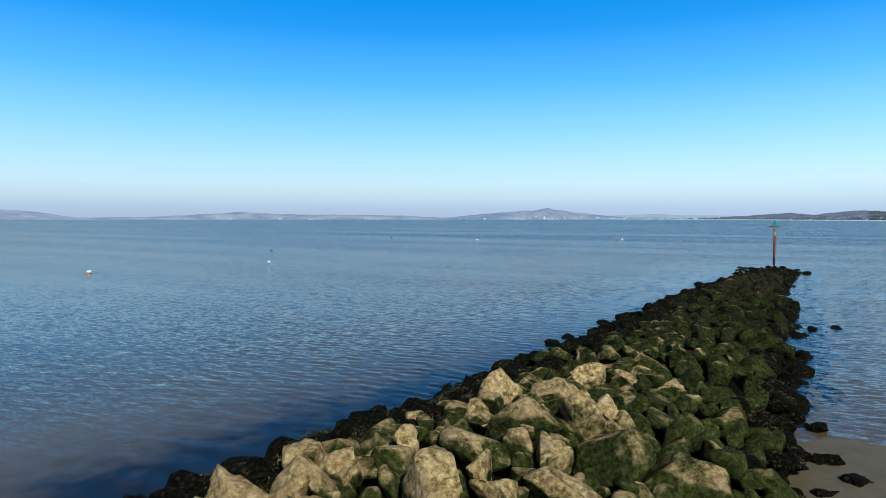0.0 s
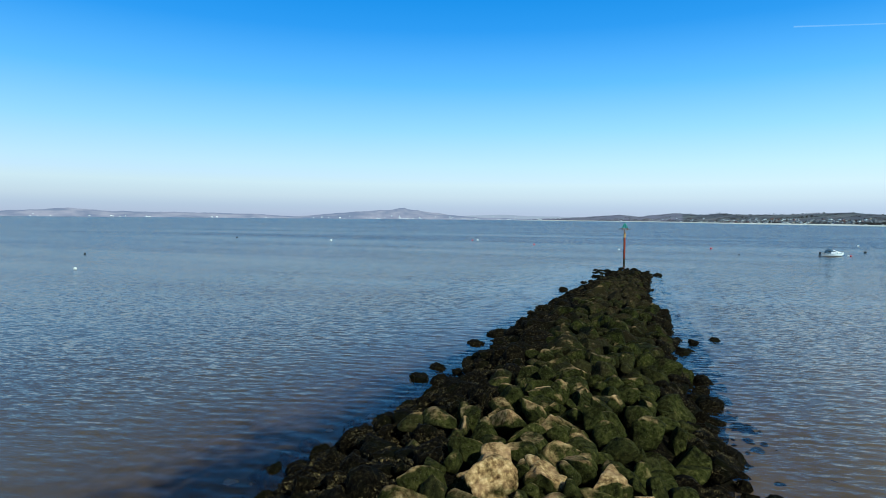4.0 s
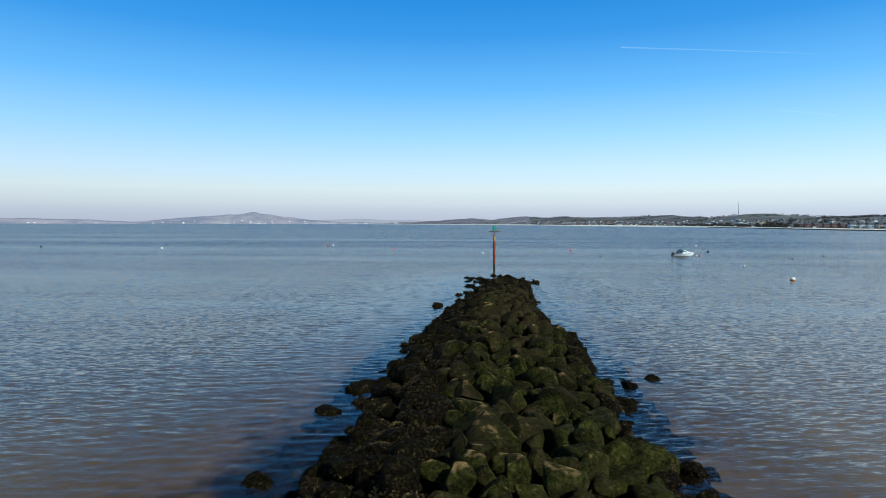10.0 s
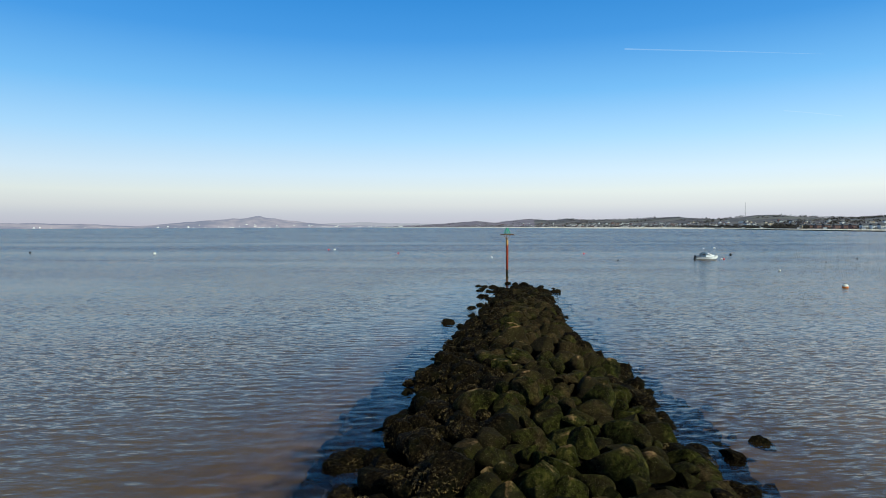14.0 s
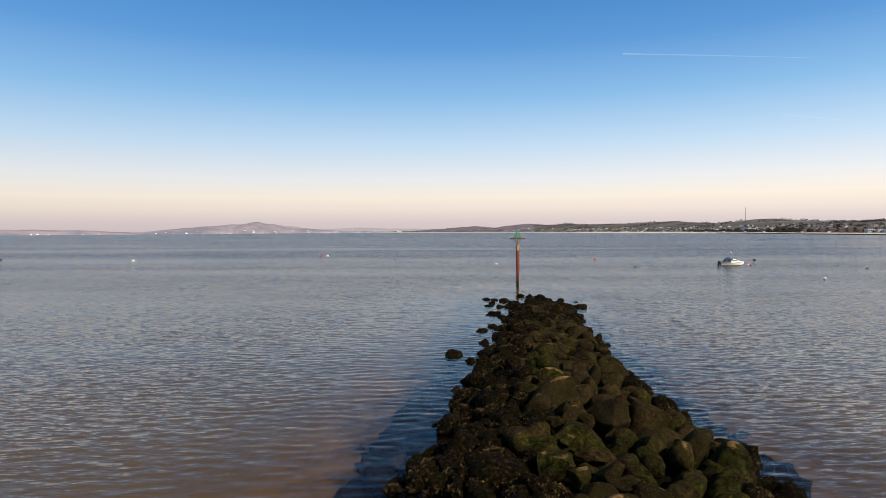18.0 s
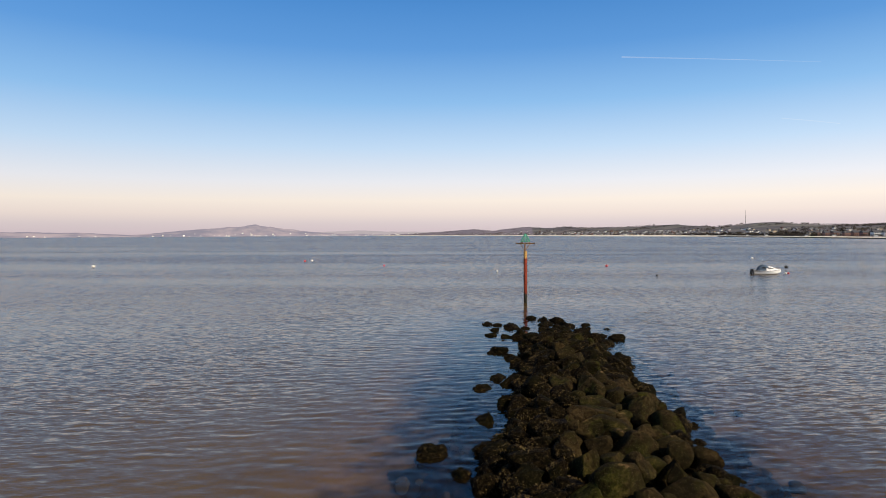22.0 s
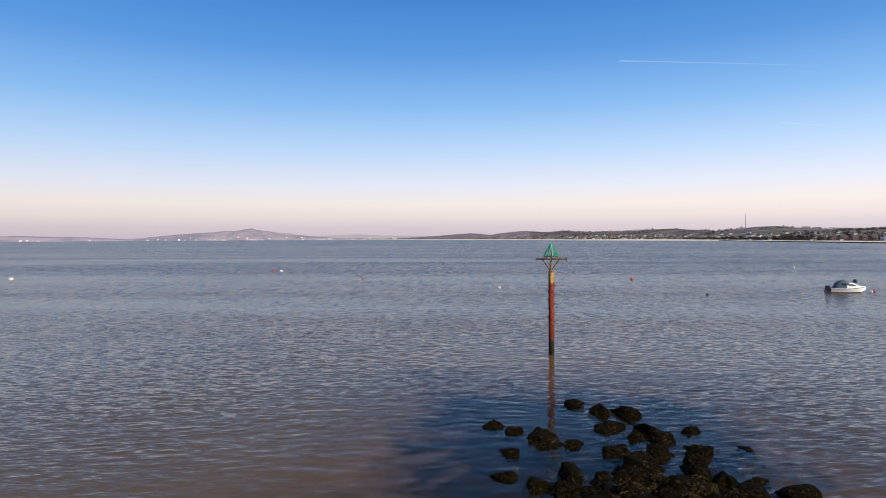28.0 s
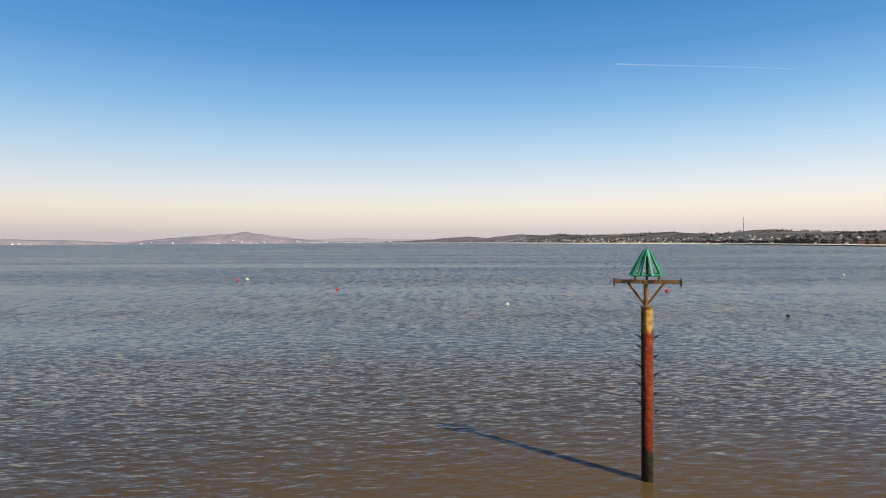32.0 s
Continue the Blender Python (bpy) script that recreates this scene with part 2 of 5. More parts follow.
def water_material():
    """Silty shallow water: a murky body, clearer over the rock shoulders of the bank, under a rippled gloss."""
    m = Mat("sea_water", 0.06)
    t = m.t
    run, across = bank_coords(m)
    far = m.node("ShaderNodeVectorMath", operation="DISTANCE")
    m.link(m.node("ShaderNodeNewGeometry").outputs["Position"], far.inputs[0])
    far.inputs[1].default_value = (30, 56, 0)
    off = m.math("MULTIPLY", far.outputs["Value"], 0.001)
    a = m.coords((0.30, 1.0, 1), WAVE_TURN + 7)
    # gusts lie over the bay in long thin streaks
    streak = m.noise(0.035, 4, 0.6, m.coords((0.10, 1.0, 1), WAVE_TURN + 4))
    gust = m.ramp(streak, (0.36, 0.55), (0.50, 1.0), (0.64, 1.35))
    # the bank shelters the water on its far side from the wind
    port = m.ramp(m.math("MULTIPLY", across, -0.05), (0.30, 0.28), (0.75, 1.0))
    starboard = m.ramp(m.math("MULTIPLY", across, 0.05), (0.24, 0.6), (0.45, 1.0))
    side_ = m.math("GREATER_THAN", across, 0.0)
    lee = m.math("ADD", m.math("MULTIPLY", side_, starboard), m.math("MULTIPLY", m.math("SUBTRACT", 1.0, side_), port))
    lee = m.math("MAXIMUM", lee, m.ramp(m.math("MULTIPLY", run, -0.1), (0.0, 0.28), (0.8, 1.0)))
    # slopes of the ripples along the wind and across it, from small waves to long ones
    rise, skew = 0.0, 0.0
    for scale, slope, stretch, turn, start in RIPPLES:
        n = m.node("ShaderNodeTexNoise")
        n.inputs["Scale"].default_value, n.inputs["Detail"].default_value = scale, 2
        n.inputs["Distortion"].default_value = 0.5
        m.link(m.coords((stretch, 1.0, 1), WAVE_TURN + turn), n.inputs["Vector"])
        parts_ = m.node("ShaderNodeSeparateXYZ")
        m.link(n.outputs["Color"], parts_.inputs[0])
        deg = m.math("MULTIPLY", m.ramp(off, (start, 0.0), (start * 2.2, 1.0)), slope) if start else slope
        rise = m.math("ADD", rise, m.math("MULTIPLY", m.math("MULTIPLY", m.math("SUBTRACT", parts_.outputs["X"], 0.5), 8.0), deg))
        skew = m.math("ADD", skew, m.math("MULTIPLY", m.math("MULTIPLY", m.math("SUBTRACT", parts_.outputs["Y"], 0.5), 3.0), deg))
    silt = m.noise(0.05, 4, 0.6, m.coords((1, 1, 1)))
    # the water lies calmer over the shoal at the beacon's foot
    shoal = m.node("ShaderNodeVectorMath", operation="DISTANCE")
    m.link(m.coords((0.45, 1.0, 1), WAVE_TURN), shoal.inputs[0])
    turn_ = radians(WAVE_TURN)
    shoal.inputs[1].default_value = (0.45 * (49 * math.cos(turn_) - 85 * math.sin(turn_)), 49 * math.sin(turn_) + 85 * math.cos(turn_), 0)
    ring = m.math("ADD", m.math("MULTIPLY", shoal.outputs["Value"], 0.1), m.math("MULTIPLY", silt, 0.3))
    force = m.math("MULTIPLY", m.math("MULTIPLY", gust, lee), m.ramp(ring, (0.3, 0.55), (0.9, 1.0)))
    rise, skew = m.math("MULTIPLY", rise, force), m.math("MULTIPLY", skew, force)
    # the steep faces of wind waves look towards the land
    rise = m.math("SUBTRACT", rise, m.math("MULTIPLY", m.ramp(off, (0.01, 0.0), (0.15, 0.078), (0.8, 0.09)), gust))
    wind = (math.sin(radians(WAVE_TURN)), math.cos(radians(WAVE_TURN)))
    tilt = m.node("ShaderNodeCombineXYZ")
    m.link(m.math("ADD", m.math("MULTIPLY", rise, wind[0]), m.math("MULTIPLY", skew, wind[1])), tilt.inputs[0])
    m.link(m.math("SUBTRACT", m.math("MULTIPLY", rise, wind[1]), m.math("MULTIPLY", skew, wind[0])), tilt.inputs[1])
    whole = m.node("ShaderNodeVectorMath", operation="ADD")
    m.link(m.node("ShaderNodeNewGeometry").outputs["Normal"], whole.inputs[0])
    m.link(tilt.outputs[0], whole.inputs[1])
    unit = m.node("ShaderNodeVectorMath", operation="NORMALIZE")
    m.link(whole.outputs[0], unit.inputs[0])
    nrm = unit.outputs[0]
    murk = t.nodes.new("ShaderNodeBsdfDiffuse")
    mud = m.ramp(silt, (0.35, (0.130, 0.094, 0.055)), (0.7, (0.176, 0.128, 0.075)))
    mud = m.mix(1.0, mud, m.ramp(m.math("ADD", m.math("MULTIPLY", run, 0.01), 0.5), (0.2, 0.78), (0.75, 1.0)), "MULTIPLY")
    # stirred-up sand makes it paler towards the beach
    mud = m.mix(m.ramp(m.math("MULTIPLY", m.math("ADD", run, m.math("MULTIPLY", across, 2.0)), 0.01), (0.45, 0.0), (0.95, 0.75)), mud, (0.34, 0.24, 0.15))
    # and browner over the shoal
    m.link(m.mix(m.ramp(ring, (0.3, 0.85), (0.9, 0.0)), mud, (0.195, 0.124, 0.050)), murk.inputs["Color"])
    m.link(nrm, murk.inputs["Normal"])
    clear = t.nodes.new("ShaderNodeBsdfTransparent")
    clear.inputs["Color"].default_value = (0.95, 0.91, 0.84, 1)
    # silt hides the bed more with depth, away from the bank
    out = m.math("MAXIMUM", m.math("SUBTRACT", m.math("MULTIPLY", across, -1.0), 4.3), m.math("SUBTRACT", across, 4.7))
    out = m.math("SUBTRACT", out, m.math("MULTIPLY", m.math("MAXIMUM", m.math("SUBTRACT", run, 30.0), 0.0), 0.05))
    out = m.math("MAXIMUM", out, m.math("SUBTRACT", -4.0, run))
    depth = m.ramp(m.math("ADD", m.math("MULTIPLY", out, 0.1), m.math("MULTIPLY", m.noise(0.4, 3, 0.5, a), 0.25)), (0.24, 0.975), (0.65, 0.34))
    body = t.nodes.new("ShaderNodeMixShader")
    m.link(depth, body.inputs[0])
    m.link(murk.outputs[0], body.inputs[1])
    m.link(clear.outputs[0], body.inputs[2])
    gloss = t.nodes.new("ShaderNodeBsdfGlossy")
    m.link(m.ramp(off, (0.03, 0.03), (0.5, 0.12)), gloss.inputs["Roughness"])
    m.link(nrm, gloss.inputs["Normal"])
    face = t.nodes.new("ShaderNodeLayerWeight")
    face.inputs["Blend"].default_value = 0.5
    m.link(nrm, face.inputs["Normal"])
    gain = m.math("ADD", m.math("MULTIPLY", m.math("POWER", face.outputs["Facing"], 5.35), 0.97), 0.012)
    gain = m.math("MINIMUM", gain, 0.51)
    top = t.nodes.new("ShaderNodeMixShader")
    m.link(gain, top.inputs[0])
    m.link(body.outputs[0], top.inputs[1])
    m.link(gloss.outputs[0], top.inputs[2])
    m.link(top.outputs[0], t.nodes["Material Output"].inputs["Surface"])
    return m.m


WATER = water_material()

sand = Mat("wet_sand", 0.6, spec=0.12)
w_ = sand.coords()
sand.colour(sand.mix(sand.ramp(sand.noise(0.004, 4, 0.6, w_), (0.4, 0.0), (0.6, 1.0)),
                     sand.ramp(sand.noise(1.4, 6, 0.6, w_), (0.3, (0.113, 0.077, 0.043)), (0.7, (0.175, 0.121, 0.068))), (0.14, 0.098, 0.055)))
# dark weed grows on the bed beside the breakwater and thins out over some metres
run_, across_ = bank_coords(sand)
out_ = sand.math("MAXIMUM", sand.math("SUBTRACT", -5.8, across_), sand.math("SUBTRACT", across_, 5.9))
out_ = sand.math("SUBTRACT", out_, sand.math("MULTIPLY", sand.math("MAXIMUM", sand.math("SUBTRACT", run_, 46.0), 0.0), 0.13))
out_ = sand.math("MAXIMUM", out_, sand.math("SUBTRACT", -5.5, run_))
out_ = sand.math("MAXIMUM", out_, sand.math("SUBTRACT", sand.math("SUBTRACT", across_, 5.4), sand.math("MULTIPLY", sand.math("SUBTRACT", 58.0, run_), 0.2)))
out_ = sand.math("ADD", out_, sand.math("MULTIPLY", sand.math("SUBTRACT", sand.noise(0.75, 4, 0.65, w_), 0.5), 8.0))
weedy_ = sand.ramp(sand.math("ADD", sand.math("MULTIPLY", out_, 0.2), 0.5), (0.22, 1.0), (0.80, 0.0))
# paler sand towards the beach, darker mud out in the bay
lee_ = sand.math("MULTIPLY", sand.math("MAXIMUM", sand.math("MINIMUM", across_, 0.0), -10.0), 1.6)
tone_ = sand.ramp(sand.math("MULTIPLY", sand.math("ADD", sand.math("ADD", run_, lee_), 200.0), 0.0035), (0.245, 0.16), (0.385, 0.42), (0.66, 0.46), (0.76, 0.58), (0.865, 0.50), (0.93, 0.55))
base_ = sand.mix(1.0, sand.b.inputs["Base Color"].links[0].from_socket, sand.mix(1.0, (1.75, 1.7, 1.6), tone_, "MULTIPLY"), "MULTIPLY")
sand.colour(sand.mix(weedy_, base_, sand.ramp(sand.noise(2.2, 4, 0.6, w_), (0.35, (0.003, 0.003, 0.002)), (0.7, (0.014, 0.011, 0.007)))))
sand.bump(sand.noise(3.0, 5, 0.6, sand.coords((1, 0.4, 1), 40)), 0.5, 0.05)
SAND = sand.m

land = Mat("hazed_land_cover", 0.95, spec=0.1)
w_ = land.coords()
fields = land.node("ShaderNodeTexVoronoi")
fields.inputs["Scale"].default_value = 0.0075
land.link(w_, fields.inputs["Vector"])
lots = land.node("ShaderNodeSeparateXYZ")
land.link(fields.outputs["Color"], lots.inputs[0])
field_ = land.ramp(lots.outputs["X"], (0.15, (0.06, 0.060, 0.034)), (0.45, (0.12, 0.12, 0.065)), (0.7, (0.15, 0.12, 0.080)), (0.9, (0.09, 0.088, 0.05)))
field_ = land.mix(land.ramp(land.noise(0.06, 4, 0.6, w_), (0.35, 0.0), (0.7, 0.6)), field_, (0.07, 0.062, 0.04))
wood_ = land.ramp(land.noise(0.09, 5, 0.7, w_), (0.35, (0.012, 0.014, 0.009)), (0.65, (0.065, 0.052, 0.040)))
land.colour(land.mix(land.ramp(land.noise(0.009, 5, 0.65, w_), (0.42, 0.0), (0.52, 1.0)), field_, wood_))
# haze over the town's hills, put in as a weak glow of the land
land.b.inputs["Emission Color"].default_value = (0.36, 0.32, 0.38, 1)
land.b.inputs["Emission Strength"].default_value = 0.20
LAND = land.m


BEACH = plain("pale_shingle", (0.80, 0.72, 0.60), 0.95, scale=0.05, relief=0)


def haze_glow_material(name, veil, amount, dark, lite):
    """Country so far off that its haze is put in as surface glow."""
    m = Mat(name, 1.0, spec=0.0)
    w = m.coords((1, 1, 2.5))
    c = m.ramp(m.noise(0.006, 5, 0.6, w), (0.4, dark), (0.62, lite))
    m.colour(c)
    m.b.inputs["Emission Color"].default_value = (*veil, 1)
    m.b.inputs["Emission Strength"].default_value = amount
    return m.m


# haze put in as emission, strongest on the faintest hills
FAR = haze_glow_material("far_hills", (0.40, 0.365, 0.45), 0.70, (0.03, 0.03, 0.026), (0.21, 0.155, 0.125))
FAR_LAND = haze_glow_material("hazy_land", (0.34, 0.29, 0.36), 0.5, (0.028, 0.025, 0.020), (0.09, 0.076, 0.058))
PALE_FAR = haze_glow_material("far_shore", (0.45, 0.40, 0.41), 0.8, (0.3, 0.27, 0.22), (0.5, 0.45, 0.4))
FAINT = haze_glow_material("faint_hills", (0.55, 0.47, 0.49), 0.85, (0.03, 0.03, 0.03), (0.05, 0.05, 0.05))

WHITE_GEL = plain("white_gelcoat", (0.90, 0.90, 0.88), 0.25, vary=0.06, relief=0)
CANVAS = plain("dark_canvas", (0.075, 0.115, 0.17), 0.85)
GLASS = plain("smoked_glass", (0.02, 0.025, 0.03), 0.08, vary=0.1, relief=0)
BLACK = plain("black_rubber", (0.02, 0.02, 0.022), 0.5)
CHROME = plain("bright_steel", (0.55, 0.56, 0.58), 0.25, 0.9, relief=0)
RED_BUOY = plain("red_plastic", (0.62, 0.05, 0.06), 0.45, vary=0.2)
SILT_STONE = plain("silted_stone", (0.012, 0.010, 0.007), 0.95, vary=0.5, scale=2.0)
ORANGE = plain("orange_plastic", (0.75, 0.22, 0.03), 0.45, vary=0.2)
WHITE_BUOY = plain("white_plastic", (0.72, 0.70, 0.64), 0.5, vary=0.15)
GREEN_PAINT = plain("weathered_green_paint", (0.06, 0.36, 0.22), 0.6, vary=0.45, scale=5)
RUST_STEEL = plain("rusty_steel", (0.24, 0.13, 0.06), 0.8, vary=0.55, scale=8)
DARK_STEEL = plain("dark_steel", (0.045, 0.035, 0.03), 0.7, vary=0.4)


# ---- mesh helpers ----
def mesh_of(name, verts, faces, material, smooth=False):
    me = bpy.data.meshes.new(name)
    me.from_pydata([tuple(v) for v in verts], [], [tuple(f) for f in faces])
    me.materials.append(material)
    if smooth:
        me.polygons.foreach_set("use_smooth", [True] * len(me.polygons))
    me.update()
    return me


def thing(name, label, category, group="", kind="", at=(0, 0, 0), turn=0.0):
    ob = new(name)
    ob.matrix_world = pose(*at, 0, 0, turn)
    return tagged(ob, label, category, group, kind)


def part(name, bm, material, parent, label="", smooth=False):
    """Links a bmesh, or a mesh, as one mesh object under a thing or a part."""
    if isinstance(bm, bmesh.types.BMesh):
        me = bpy.data.meshes.new(name)
        bm.to_mesh(me)
        bm.free()
        me.materials.append(material)
        if smooth:
            me.polygons.foreach_set("use_smooth", [True] * len(me.polygons))
    else:
        me = bm
    ob = new(name, me)
    if parent is not None:
        ob.parent = parent
    return tagged(ob, label)


def box(bm, size, at=(0, 0, 0), turn=(0, 0, 0), bevel=0.0):
    r = bmesh.ops.create_cube(bm, size=1, matrix=pose(*at, *turn) @ Matrix.Diagonal((*size, 1)))
    if bevel:
        edges = {e for v in r["verts"] for e in v.link_edges}
        bmesh.ops.bevel(bm, geom=list(edges), offset=bevel, segments=2, affect="EDGES")
    return bm


def rod(bm, a, b, r, r2=None, sides=10):
    a, b = Vector(a), Vector(b)
    m = Matrix.Translation((a + b) / 2) @ (b - a).to_track_quat("Z", "Y").to_matrix().to_4x4()
    bmesh.ops.create_cone(bm, cap_ends=True, segments=sides, radius1=r, radius2=r if r2 is None else r2, depth=(b - a).length, matrix=m)
    return bm


def ball(bm, r, at=(0, 0, 0), squash=1.0, sub=3):
    bmesh.ops.create_icosphere(bm, subdivisions=sub, radius=r, matrix=Matrix.Translation(at) @ Matrix.Diagonal((1, 1, squash, 1)))
    return bm


# ---- the sea, and the ground under and round it ----
SHORE_B = [-180, -160, -135, -110, -95, -88, 20, 22, 28, 34, 40, 48, 52, 56, 60, 64, 75, 90, 110, 135, 160, 180]
SHORE_R = [30, 35, 60, 150, 700, 4900, 4900, 3600, 3000, 2300, 1550, 1280, 1060, 860, 730, 660, 480, 300, 120, 50, 35, 30]
SKY_B = [-180, 18, 22, 25, 27.7, 29.5, 30.8, 32.4, 33.7, 35, 36.3, 38, 39.1, 41, 43, 45.4, 46.8, 48.4, 49.8, 51, 52.5, 54.2, 55.8, 57.1, 59, 60, 61.3, 62.7, 66, 80, 180]
SKY_A = [6, 1, 2, 3.5, 5.5, 9, 11, 6.5, 10, 13.5, 14, 11.5, 13.5, 11.5, 12.5, 12.5, 14, 16, 15, 13.5, 14.5, 17, 17.5, 15.5, 14.5, 15, 14, 16, 16, 15, 6]


def shore(b):
    return float(np.interp(b, SHORE_B, SHORE_R))


def land_z(x, y):
    r, b = math.hypot(x, y), math.degrees(math.atan2(x, y))
    rs = shore(b)
    q = r - rs
    crest = rs * 1.45 + 350
    top = crest * float(np.interp(b, SKY_B, SKY_A)) / 1077
    k = min(1, max(0, (q - 60) / (crest - rs - 60)))
    return min(q * 0.08, 2.2) + max(0, top) * (3 * k * k - 2 * k ** 3) * (0.9 + 0.25 * noise.noise((x * 0.004, y * 0.004, 3)))


def ground_z(x, y):
    """Height of the sea bed at a place."""
    along = (x - 5) * 0.553 + (y - 8) * 0.833
    z = max(-0.34 - 0.012 * max(0, along), -0.85)
    if x < 0.66 * y:
        z -= 0.2 * min(1, (0.66 * y - x) / 6)
    q = abs((x - 42.0) * 0.833 - (y - 76.5) * 0.553)
    if along < 92:
        z += 0.3 * math.exp(-(q / 6.0) ** 2)
    if along < -18:
        z += 0.06 * (-18 - along) if along > -60 else 2.5
    z += 0.56 * math.exp(-((x - 11) ** 2 + (y - 12) ** 2) / (2 * 5.5 ** 2))
    z += 0.55 * math.exp(-((x - 49) ** 2 + (y - 86) ** 2) / (2 * 6.0 ** 2))
    return z + 0.05 * noise.noise((x * 0.3, y * 0.3, 0))


def ground():
    bs = np.linspace(-180, 180, 361)[:-1]
    rad = [0.0] + list(1.2 * 1.085 ** np.arange(0, 103))
    rad = [r for r in rad if r < 4950] + [4950]
    verts, faces = [(0, 0, ground_z(0, 0))], []
    for r in rad[1:]:
        for b in bs:
            x, y = r * math.sin(radians(b)), r * math.cos(radians(b))
            verts.append((x, y, ground_z(x, y)))
    n = len(bs)
    for j in range(n):
        faces.append((0, 1 + (j + 1) % n, 1 + j))
    for i in range(len(rad) - 2):
        for j in range(n):
            a, c = 1 + i * n + j, 1 + i * n + (j + 1) % n
            faces.append((a, c, c + n, a + n))
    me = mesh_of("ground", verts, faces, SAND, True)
    return tagged(new("ground", me), "brown tidal sand bed under shallow silty water", "ground", kind="structure")


def coast():
    """The land round the bay, from the beach to the low hills behind the town."""
    bs = np.arange(20.5, 150, 0.25)
    steps = [-30, -6, 0, 3, 8, 15, 24, 30, 45, 70] + list(np.linspace(100, 1600, 26))
    verts, faces = [], []
    for b in bs:
        for q in steps:
            r = min(shore(b) + q * (1 + shore(b) / 1500 if q > 0 else 1), 4900)
            x, y = r * math.sin(radians(b)), r * math.cos(radians(b))
            verts.append((x, y, land_z(x, y) if q > 0 else q * 0.08))
    n = len(steps)
    for i in range(len(bs) - 1):
        for j in range(n - 1):
            a = i * n + j
            faces.append((a, a + 1, a + n + 1, a + n))
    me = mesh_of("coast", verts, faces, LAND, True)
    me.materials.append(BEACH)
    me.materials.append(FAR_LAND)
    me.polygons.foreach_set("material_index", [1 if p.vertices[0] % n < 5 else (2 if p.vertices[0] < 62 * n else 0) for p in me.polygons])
    bm = bmesh.new()
    bm.from_mesh(me)
    bmesh.ops.recalc_face_normals(bm, faces=bm.faces)
    bm.to_mesh(me)
    bm.free()
    return tagged(new("coast", me), "pale beach under low green wooded hills of a seaside town", "land", kind="structure")


coast()


ground()


def sea_mesh():
    """One sheet of water to the horizon: short waves along the breakwater, fading out round it."""
    rnd = np.random.RandomState(11)
    along, across, head = np.array((0.553, 0.833)), np.array((0.833, -0.553)), np.array((42.0, 76.5))

    def waves(n, lo, hi, slope, spread):
        lam = np.exp(rnd.uniform(math.log(lo), math.log(hi), n))
        th = np.radians(90 - 28 + rnd.normal(0, spread, n))
        k = 2 * math.pi / lam
        return k * np.cos(th), k * np.sin(th), rnd.uniform(0, 6.28, n), slope * math.sqrt(2 / n) / k

    # zones, the inner one inside the outer: step, seaward from, to, across from, to, waves, margin
    zones = [(0.4, -97.6, 102.4, -49.6, 49.6, waves(60, 0.92, 1.5, 0.035, 20), 16),
             (0.4 / 3, -80.4, 46.0, -22.0, 22.0, waves(80, 0.38, 0.72, WAVE_SLOPE, 17), 8)]
    choppy = waves(80, 0.37, 0.62, 0.035, 26)
    verts, faces, base = [], [], 0
    for i, (step, a0, a1, b0, b1, _, _) in enumerate(zones):
        na, nb = int(round((a1 - a0) / step)) + 1, int(round((b1 - b0) / step)) + 1
        t, w = np.meshgrid(a0 + step * np.arange(na), b0 + step * np.arange(nb), indexing="ij")
        p = head + t[..., None] * along + w[..., None] * across
        z = np.zeros((na, nb))
        for k, (_, c0, c1, d0, d1, which, margin) in enumerate(zones[:i + 1]):
            near = np.clip(np.minimum(np.minimum(t - c0, c1 - t), np.minimum(w - d0, d1 - w)) / margin, 0, 1)
            if k == 0:
                near = near * (1 - 0.6 * np.clip(np.minimum(np.minimum(t + 80, 46 - t), np.minimum(w + 24, 24 - w)) / 15 + 1, 0, 1))
            if k == 1:
                sea_ = np.clip((t + 22) / 26, 0, 1)
                for kx, ky, ph, amp in zip(*choppy):
                    z += near * sea_ * amp * np.sin(kx * p[..., 0] + ky * p[..., 1] + ph)
                near = near * np.sqrt(1 - 0.9 * sea_)
            for kx, ky, ph, amp in zip(*which):
                z += near * amp * np.sin(kx * p[..., 0] + ky * p[..., 1] + ph)
        if i:      # the edge follows the wider zone's straight edges
            f = int(round(zones[i - 1][0] / step))
            ramp_ = np.arange(f) / f
            for edge in (z[0], z[-1], z[:, 0], z[:, -1]):
                key = edge[::f].copy()
                for j in range(len(key) - 1):
                    edge[j * f:(j + 1) * f] = key[j] * (1 - ramp_) + key[j + 1] * ramp_
        n0 = (np.arange(na - 1)[:, None] * nb + np.arange(nb - 1)).ravel()
        q = np.stack((n0, n0 + 1, n0 + nb + 1, n0 + nb), 1)
        if i + 1 < len(zones):
            _, c0, c1, d0, d1, _, _ = zones[i + 1]
            mt, mw = t.ravel()[n0] + step / 2, w.ravel()[n0] + step / 2
            q = q[~((mt > c0) & (mt < c1) & (mw > d0) & (mw < d1))]
        verts.append(np.column_stack((p.reshape(-1, 2), z.ravel())))
        faces.append(q + base)
        base += na * nb
    _, a0, a1, b0, b1, _, _ = zones[0]
    B = 4800.0
    ring = [(-B, -B), (B, -B), (B, B), (-B, B), (a0, b0), (a1, b0), (a1, b1), (a0, b1)]
    verts.append(np.array([(*(head + along * a + across * b), 0.0) for a, b in ring]))
    faces.append(np.array([(0, 4, 5, 1), (1, 5, 6, 2), (2, 6, 7, 3), (3, 7, 4, 0)]) + base)
    v, q = np.concatenate(verts), np.concatenate(faces)
    me = bpy.data.meshes.new("water")
